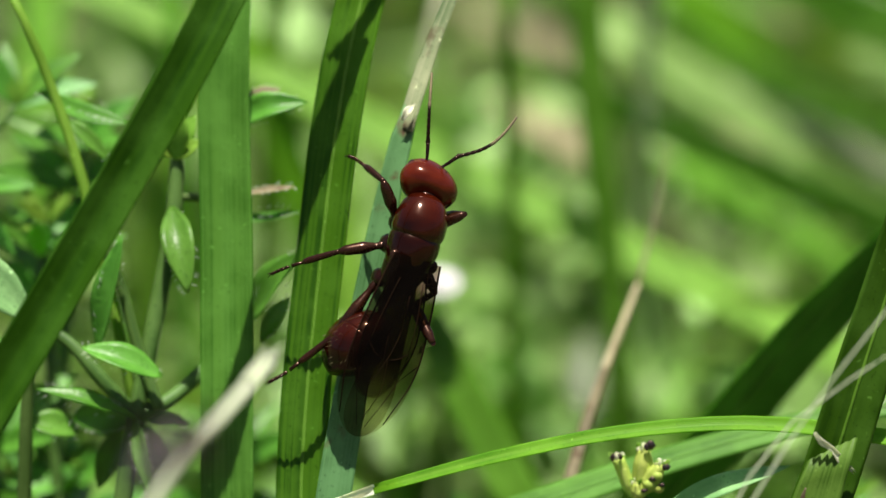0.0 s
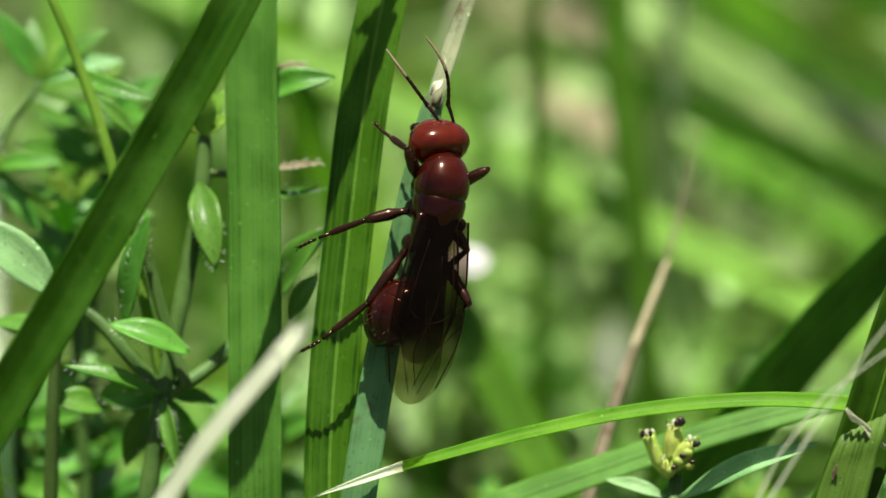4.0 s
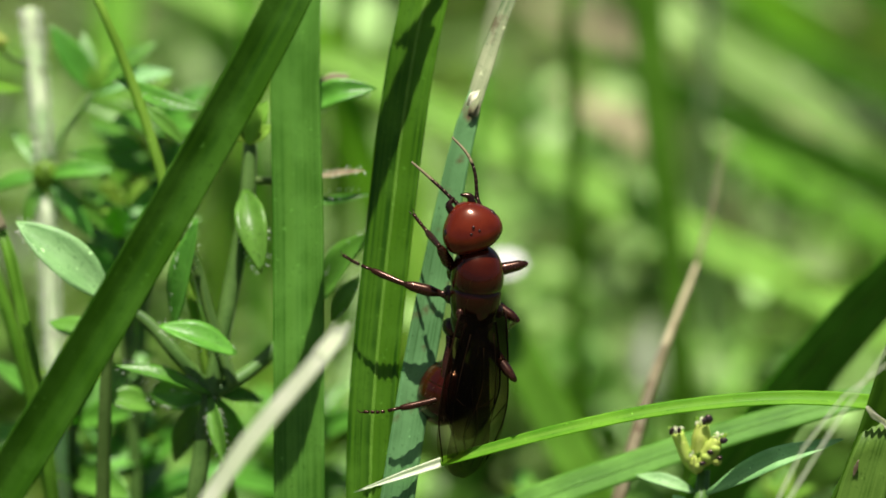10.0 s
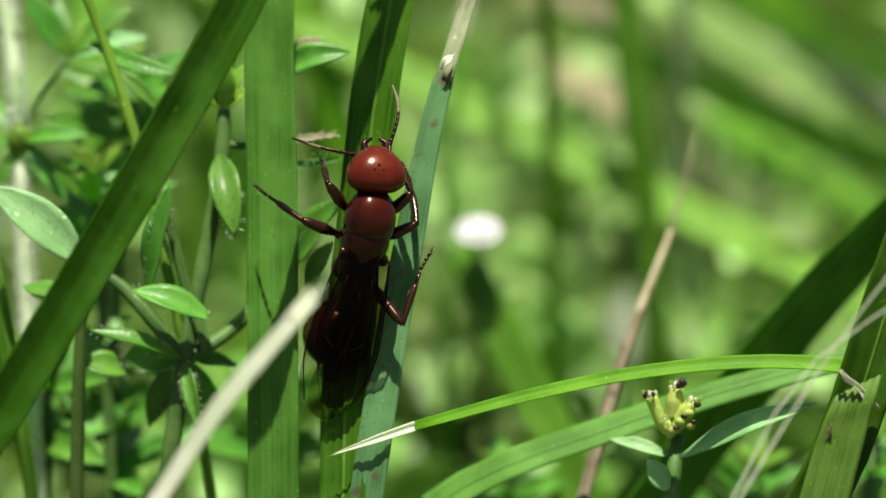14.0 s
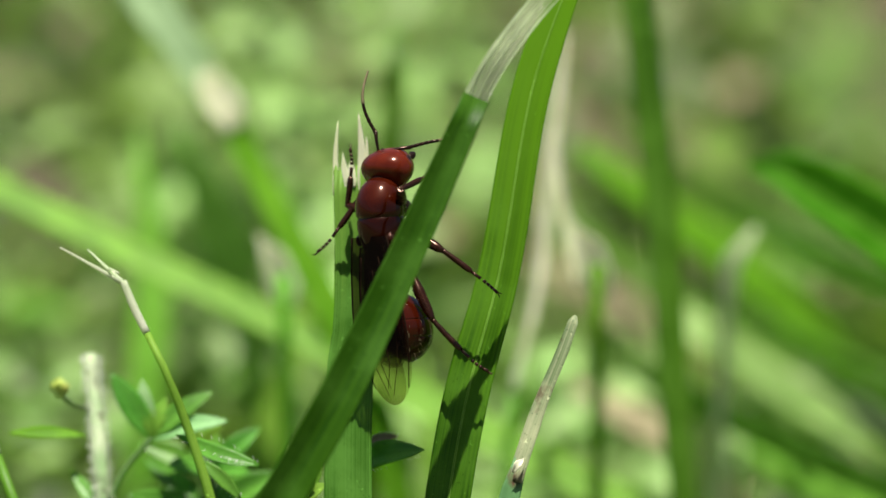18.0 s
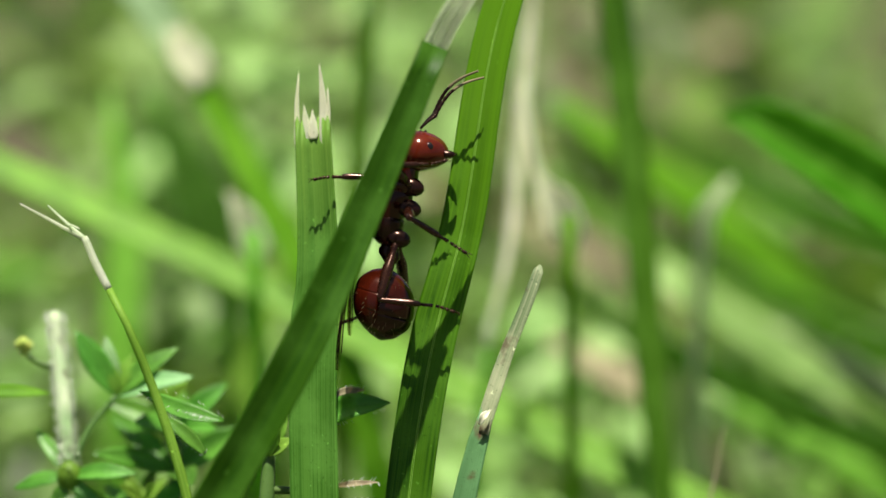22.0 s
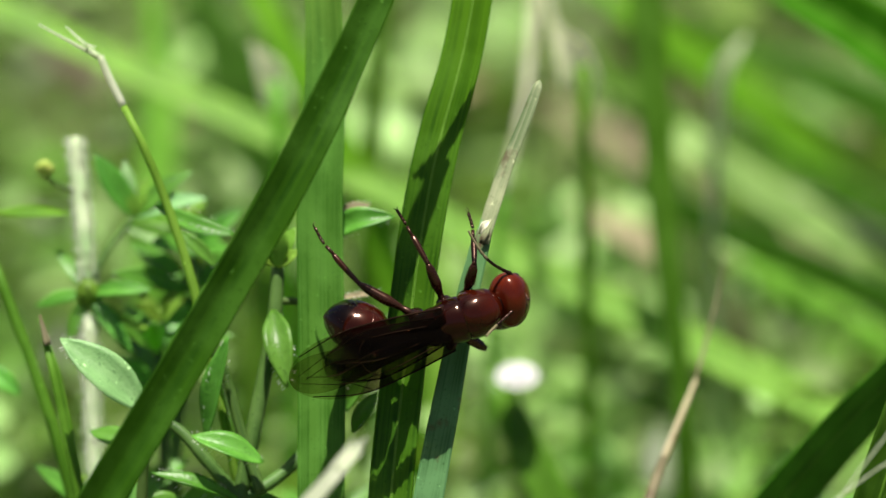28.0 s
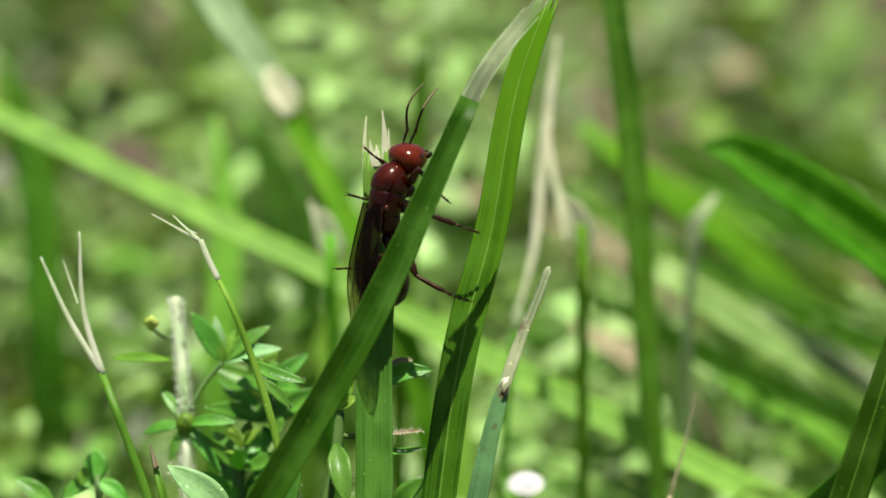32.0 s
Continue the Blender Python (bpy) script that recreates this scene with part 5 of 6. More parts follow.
    # overlapping back plates, each a little proud of the next
    shape = [(-6.6, 0.56, 0.7, -1.26), (-5.9, 1.12, 1.36, -1.1), (-5.05, 1.28, 1.52, -0.98), (-4.2, 1.08, 1.32, -0.88), (-3.6, 0.58, 0.7, -0.78)]
    dense = [(p.x, p.y, p.z) for p in curve_points([r[:3] for r in shape], 60)]
    for hi, lo, swell, mat in ((-3.62, -4.75, 0.03, RUST), (-4.65, -5.65, 0.022, RUST), (-5.55, -6.3, 0.01, MAROON)):
        rows = [r for r in dense if lo <= r[0] <= hi]
        plate = []
        for k, (y, rx, rz) in enumerate(rows):
            out = swell if 0 < k < len(rows) - 1 else -0.02
            plate.append((y - WAIST[1], rx + out, rz + out, -0.98 + 0.16 * (y + 5.05) * (0.9 if y > -5.05 else 1.15) - WAIST[2]))
        bm = bmesh.new()
        blob(bm, plate, seg=30)
        ring = finish("back_plate", bm, mat)
        ring.parent = abdomen
    rng = random.Random(2)
    bm = bmesh.new()
    for _ in range(90):
        a, y = rng.uniform(0, 2 * math.pi), rng.uniform(-6.6, -4.0)
        r = 1.45 * math.sqrt(max(0.0, 1 - ((y + 5.1) / 1.75) ** 2))
        p = Vector((math.cos(a) * r * 0.86, y, -1.0 + math.sin(a) * r * 1.05))
        n = Vector((math.cos(a), -0.5, math.sin(a))).normalized()
        tube(bm, [p, p + n * 0.16 + Vector((0, -0.1, 0))], [0.008, 0.003], n=2, seg=3, cap=False)
    hair = finish("bristles", bm, TIP)
    for v in hair.data.vertices:
        v.co -= V(WAIST)
    hair.parent = abdomen
    tagged(hair, "short pale bristles")

    # head turns on its neck
    head = new("head", None)
    bm = bmesh.new()
    blob(bm, [(-0.05, 0.35, 0.3, 0.0), (0.1, 0.95, 0.75, 0.0), (0.45, 1.34, 0.98, 0.0), (0.9, 1.40, 1.0, 0.0), (1.35, 1.24, 0.9, -0.05), (1.75, 0.92, 0.72, -0.12), (2.05, 0.55, 0.5, -0.22), (2.2, 0.2, 0.2, -0.28)], n=22, power=2.25, seg=26)
    bpy.data.objects.remove(head)
    head = part("head", bm, RED, ob, "smooth polished red head")
    head.location = V((0, 2.2, 0.12))
    bpy.context.view_layer.update()

    def on_head(name, bm, mat, label=""):
        o = finish(name, bm, mat)
        o.parent = head
        return tagged(o, label)

    for sx in (-1, 1):
        bm = bmesh.new()
        ball(bm, (sx * 1.12, 1.25, 0.1), (0.16, 0.26, 0.26))
        on_head("eye", bm, EYE, "small black eye")
        bm = bmesh.new()
        tube(bm, [(sx * 0.5, 1.95, -0.35), (sx * 0.52, 2.3, -0.42), (sx * 0.15, 2.55, -0.45)], [0.2, 0.17, 0.05], n=9, seg=8)
        on_head("mandible", bm, DARK, "dark jaw")
    for x, y in ((0, 1.25), (-0.2, 1.0), (0.2, 1.0)):
        bm = bmesh.new()
        ball(bm, (x, y, 0.93 - 0.1 * (y - 1)), 0.07)
        on_head("ocellus", bm, EYE)

    # feelers: a stem and a beaded whip
    for side, sx in (("L", -1), ("R", 1)):
        base = Vector((sx * 0.36, 3.6, -0.35))
        bm = bmesh.new()
        tube(bm, [(0, 0, 0), (0, 0.5, 0.03), (0, 0.95, 0.0)], [0.06, 0.085, 0.095], n=8, seg=8)
        ball(bm, (0, 0.97, 0), 0.12)
        ant = finish("antenna", bm, DARK)
        ant.parent = ob
        whip = [Vector((sx * 0.22 * math.sin(math.pi * k / 23), 0.95 + 0.135 * k, 0.42 * math.sin(math.pi * k / 23) - 0.1 * (k / 23))) for k in range(24)]
        bm = bmesh.new()
        tube(bm, whip[:12], [0.066 if k % 4 == 0 else 0.098 - 0.0006 * k for k in range(23)], n=45, seg=8)
        lash = finish("flagellum", bm, DARK)
        lash.parent = ant
        bm = bmesh.new()
        tube(bm, whip[11:], [0.062 if k % 4 == 0 else 0.09 - 0.0016 * k for k in range(25)], n=49, seg=8)
        end = finish("flagellum_tip", bm, TIP)
        end.parent = ant
        tagged(end, "paler brown feeler tip")
        rows = []
        for t, fx, fy, fz in FEELERS[side]:
            d = Vector((fx, fy, fz)) - base
            q = Vector((0, 1, 0)).rotation_difference(d.normalized())
            rows.append((t, Matrix.Translation(base * MM) @ q.to_matrix().to_4x4()))
        MOVES.append((ant, rows))

    # wings, folded over the back
    for sx, hind in ((-1, 0), (1, 0), (-1, 1), (1, 1)):
        long, wide = (8.3, 3.1) if not hind else (6.0, 2.5)
        z0 = 1.26 + (0.06 if sx > 0 else 0.0) - 0.12 * hind

        def spot(s, u):
            # u runs over the width from the outer edge; the far end rounds off to one point
            full = wide * (0.42 + 0.95 * s - 0.45 * s * s)
            round_off = math.sqrt(max(0.0, 1 - max(0.0, (s - 0.66) / 0.34) ** 2.2))
            outer = 1.12 + 0.62 * math.sin(min(1.0, s * 1.1) * math.pi * 0.6) - 0.35 * s**3 - (0.4 if hind else 0)
            mid = outer - full * (0.5 if sx > 0 else 0.46)
            x = mid + (0.5 - u) * full * max(0.02, round_off)
            return Vector((sx * x + 0.2 * s, -0.55 - 0.5 * hind - s * long, z0 + 0.14 * math.sin(u * 2.6) - 0.12 - 0.95 * s * s + 0.035 * math.sin(s * 13 + u * 5)))

        n, c = 34, 11
        bm = bmesh.new()
        grid = [[bm.verts.new(spot(math.sin(math.pi / 2 * i / (n - 1)), j / (c - 1)) * MM) for j in range(c)] for i in range(n)]
        for i in range(n - 1):
            for j in range(c - 1):
                bm.faces.new((grid[i][j], grid[i][j + 1], grid[i + 1][j + 1], grid[i + 1][j])).smooth = True
        wing = part("hind_wing" if hind else "fore_wing", bm, HIND_WING if hind else WING, ob, "smoky translucent wing")
        lines = [[(0, 0.0), (0.3, 0.0), (0.6, 0.0), (0.9, 0.02)]]
        if not hind:
            lines += [[(0.12, 0.45), (0.4, 0.3), (0.66, 0.28), (0.94, 0.42)], [(0.2, 0.7), (0.45, 0.6), (0.7, 0.72)], [(0.5, 0.3), (0.54, 0.45), (0.56, 0.64)], [(0.55, 0.02), (0.66, 0.28)], [(0.56, 0.62), (0.72, 0.5), (0.9, 0.58)]]
        for k, line in enumerate(lines):
            bm = bmesh.new()
            tube(bm, [spot(*p) for p in line], [0.05, 0.04, 0.025] if k == 0 else [0.026, 0.022, 0.014], n=18, seg=5)
            part("wing_vein", bm, VEIN, wing)

    # legs: thigh, shin and foot, bent at the knee
    for name, hip, l1, l2, l3, pole in (("f", (0.66, 0.7, -0.7), 2.1, 1.45, 1.45, (1.6, 1.6, 0.3)), ("m", (0.7, -0.35, -0.85), 2.2, 1.7, 1.7, (2.2, 0.0, 0.9)), ("h", (0.62, -1.9, -0.75), 3.2, 2.0, 1.75, (0.9, -3.0, 0.5))):
        for side, sx in (("L", -1), ("R", 1)):
            h = Vector((sx * hip[0], hip[1], hip[2]))
            bm = bmesh.new()
            ball(bm, tuple(h + Vector((0, 0.05, -0.05))), (0.34, 0.46, 0.62))
            part("coxa", bm, DARK, ob)
            bm = bmesh.new()
            tube(bm, [(0, 0, 0), (0, l1 * 0.14, 0), (0, l1 * 0.22, 0), (0, l1 * 0.5, 0.03), (0, l1 * 0.85, 0.02), (0, l1, 0)], [0.16, 0.21, 0.15, 0.29, 0.24, 0.14], n=22, seg=10)
            thigh = finish("thigh", bm, LEG)
            thigh.parent = ob
            bm = bmesh.new()
            tube(bm, [(0, -0.06, 0), (0, l2 * 0.3, 0.02), (0, l2 * 0.8, 0.02), (0, l2, 0)], [0.12, 0.15, 0.17, 0.13], n=14, seg=8)
            tube(bm, [(0, l2 * 0.96, 0), (0.06, l2 + 0.2, -0.12)], [0.04, 0.01], n=3, seg=4)
            y = l2
            for k in range(5):
                d = l3 * (0.42 if k == 0 else 0.13 if k < 4 else 0.19)
                tube(bm, [(0, y, -0.03 * k * k * 0.3), (0, y + d * 0.8, -0.03 * (k + 1) ** 2 * 0.3)], [0.075, 0.095], n=3, seg=6)
                y += d
            for e in (-1, 1):
                tube(bm, [(0, y - 0.05, -0.2), (e * 0.09, y + 0.12, -0.25), (e * 0.1, y + 0.2, -0.38)], [0.03, 0.022, 0.008], n=5, seg=4)
            shin = finish("shin_and_foot", bm, LEG)
            shin.parent = thigh
            rows1, rows2 = [], []
            low = y
            for t, fx, fy, fz in FEET[side + name]:
                d = Vector((fx, fy, fz)) - h
                dist = min(max(d.length, abs(l1 - low) + 0.3), (l1 + low) * 0.985)
                d.normalize()
                p = Vector(AT_REST[side + name]) if t <= (12.5 if side == "L" else 13.5) and side + name in AT_REST else Vector((sx * pole[0], pole[1], pole[2]))
                p = (p - d * p.dot(d)).normalized()
                ca = (l1 * l1 + dist * dist - low * low) / (2 * l1 * dist)
                knee = d * (l1 * ca) + p * (l1 * math.sqrt(max(0.0, 1 - ca * ca)))
                m1 = aim(knee, p)
                m1.translation = h * MM
                m2 = aim(m1.to_3x3().inverted() @ (d * dist - knee), Vector((0, 0, 1)))
                m2.translation = Vector((0, l1, 0)) * MM
                rows1.append((t, m1))
                rows2.append((t, m2))
            MOVES.extend([(thigh, rows1), (shin, rows2)])
    MOVES.append((head, [(t, Matrix.Translation(V((0, 2.2, 0.12))) @ pose(0, 0, 0, a, c, b)) for t, a, b, c in HEAD]))
    MOVES.append((ob, [(row[0], pose(*row[1:])) for row in BODY]))
    return ob


def aim(way, up):
    """A turn that lays +y along a way and +z near up."""
    y = way.normalized()
    z = (up - y * up.dot(y)).normalized()
    return Matrix((y.cross(z), y, z)).transposed().to_4x4()


MOVES = []
# which way the knees stand out while the insect sits still
AT_REST = {'Lf': (-1.0, 1.2, 1.0), 'Rf': (0.4, 0.5, 1.0), 'Rm': (0.3, 0.0, 1.0), 'Rh': (0.3, -0.6, 1.0)}
WAIST = (0, -3.42, -0.76)
BEND = [(0, -22, 0), (9, -22, 0), (10, -14, 0), (11, -18, 0), (12, -4, 0), (13, -8, 6), (15.5, 4, 8), (16.5, -10, 6), (18, 0, 0), (24, 0, 0), (26, 0, 0), (27.5, -10, 0), (28.5, -60, 0), (29, -62, 0), (29.5, -24, 0), (30, -10, 4), (31, 12, 4), (32, 6, 0)]
# rows of time and place for walk(): the body, the turn of the head, where the feet and feeler tips reach
BODY = [
    (0, -0.00549, 0.00156, 0.05841, 78.9, 23.5, 22.9),
    (1, -0.00555, 0.00167, 0.05866, 77.9, 20, 24),
    (2, -0.00571, 0.00186, 0.05909, 75.2, 14.6, 24.3),
    (4.5, -0.00563, 0.0018, 0.05897, 75.7, 16.3, 23.8),
    (5, -0.00551, 0.00192, 0.05923, 75.8, 16.5, 24.2),
    (6, -0.00555, 0.00188, 0.05914, 75.6, 15.6, 24.8),
    (7, -0.00561, 0.0018, 0.05896, 76, 16.5, 24.5),
    (8, -0.00552, 0.00184, 0.05906, 75.9, 16.5, 24.4),
    (9, -0.00547, 0.00183, 0.05903, 74.8, 13.9, 25.2),
    (9.5, -0.00555, 0.00038, 0.05577, 81.2, -2.9, 42.7),
    (10, -0.00555, 0.00027, 0.05552, 89.1, 5.8, 28.7),
    (10.5, -0.00543, 0.0009, 0.05694, 78.2, 21.5, 25.3),
    (11, -0.00494, 0.00131, 0.05786, 80.8, 27.6, 24.1),
    (11.5, -0.00518, 0.00149, 0.05826, 76.2, 34.5, 8.2),
    (12, -0.00519, 0.00121, 0.05763, 73.3, 37.1, 1.9),
    (12.5, -0.00698, 0.00054, 0.05614, 88.6, 32, 21.6),
    (13, -0.00685, 0.00069, 0.05647, 87.6, 15.2, 13.2),
    (13.5, -0.00801, 0.00033, 0.05566, 91.3, 17.5, 16.8),
    (15.5, -0.01122, 0.0067, 0.06505, 69.3, -1.8, 6.1),
    (16, -0.01103, 0.0087, 0.06953, 69.8, -1.7, 6.7),
    (16.5, -0.01078, 0.00924, 0.07075, 70.9, -4.6, 4.7),
    (17, -0.01242, 0.01024, 0.073, 71, -10.7, 6.8),
    (17.5, -0.01298, 0.01038, 0.07331, 73.2, -11.9, -3.5),
    (18, -0.01297, 0.00961, 0.07404, 79.2, -15.2, -34.2),
    (18.5, -0.01102, 0.01054, 0.07368, 70.5, -12.2, -66.3),
    (19, -0.01144, 0.00916, 0.07057, 75, -15.3, -74.2),
    (19.5, -0.01103, 0.00939, 0.0711, 70.2, -11.2, -62.7),
    (20, -0.01113, 0.00948, 0.0713, 76.3, -13.7, -57.9),
    (20.5, -0.011, 0.00954, 0.07142, 79, -14.9, -57.6),
    (21, -0.01128, 0.00957, 0.0715, 80.8, -16.1, -61.4),
    (21.5, -0.0109, 0.00967, 0.07173, 78.1, -16, -72),
    (22, -0.01072, 0.01016, 0.07283, 74.3, -18.3, -86.3),
    (22.5, -0.0113, 0.01028, 0.07309, 74.6, -18.3, -86.5),
    (23, -0.01142, 0.01044, 0.07344, 72.6, -15.3, -76.7),
    (23.5, -0.01138, 0.01044, 0.07345, 71.2, -15.5, -79),
    (24, -0.01271, 0.00968, 0.07297, 85.5, -17.2, -76.5),
    (24.5, -0.01016, 0.00825, 0.07099, 60.2, 1.4, -50.7),
    (25, -0.00841, 0.00643, 0.06812, 37.5, 33.1, -52.8),
    (25.5, -0.00865, 0.00535, 0.06571, -6.2, 46.4, -92.4),
    (26, -0.00718, 0.00518, 0.06532, -1.9, 48.4, -88.5),
    (26.5, -0.00862, 0.00199, 0.05817, -54.4, 19, -136.2),
    (27.5, -0.00764, 0.00232, 0.0589, -26.8, 68.9, -114),
    (28.5, -0.0068, 0.00267, 0.05969, 100.4, 53.5, 31.8),
    (29, -0.00692, 0.00295, 0.06031, 97.5, 49.8, 30.5),
    (29.5, -0.00798, 0.00452, 0.06383, 79.7, 31.5, 16.7),
    (30, -0.01111, 0.0057, 0.06648, 67, -16.2, 18.7),
    (30.5, -0.01347, 0.00715, 0.07221, 69.9, -11.8, 8.1),
    (31, -0.01355, 0.00793, 0.07274, 71, -6.8, 1.5),
    (31.5, -0.01431, 0.00917, 0.07306, 71.7, -7.3, -29.9),
    (32, -0.01374, 0.01001, 0.07371, 70.1, -8.9, -50.4),
]
HEAD = [
    (0, -48, -14, 0),
    (1, -48, 22, 8),
    (2, -48, 0, 0),
    (4.5, -48, 15, 5),
    (5, -48, -5, 0),
    (6, -48, -6, 0),
    (6.5, -48, 22, 8),
    (7, -48, 0, 0),
    (8, -48, -6, 0),
    (9, -48, 4, 0),
    (9.5, -15, 20, 0),
    (10, -10, 25, -10),
    (10.5, -40, 0, 0),
    (11, -42, -8, 0),
    (12, -45, -6, 0),
    (12.5, -40, -10, 0),
    (13, -8, 30, -20),
    (13.5, -10, 20, -10),
    (15.5, -48, 0, 0),
    (18, -50, 0, 0),
    (19, -65, 0, 0),
    (20, -55, -10, 0),
    (22, -65, 0, 0),
    (23, -62, -8, 0),
    (24, -40, 20, 0),
    (24.5, -40, -30, 0),
    (25, -35, -15, 0),
    (26, -35, -14, 20),
    (26.5, -40, -25, 0),
    (28.5, -45, -10, 0),
    (29, -48, -8, 0),
    (29.5, -48, 5, 0),
    (30, -45, 20, 0),
    (30.5, -48, 8, 0),
    (31, -48, 0, 0),
    (32, -50, -6, 0),
]
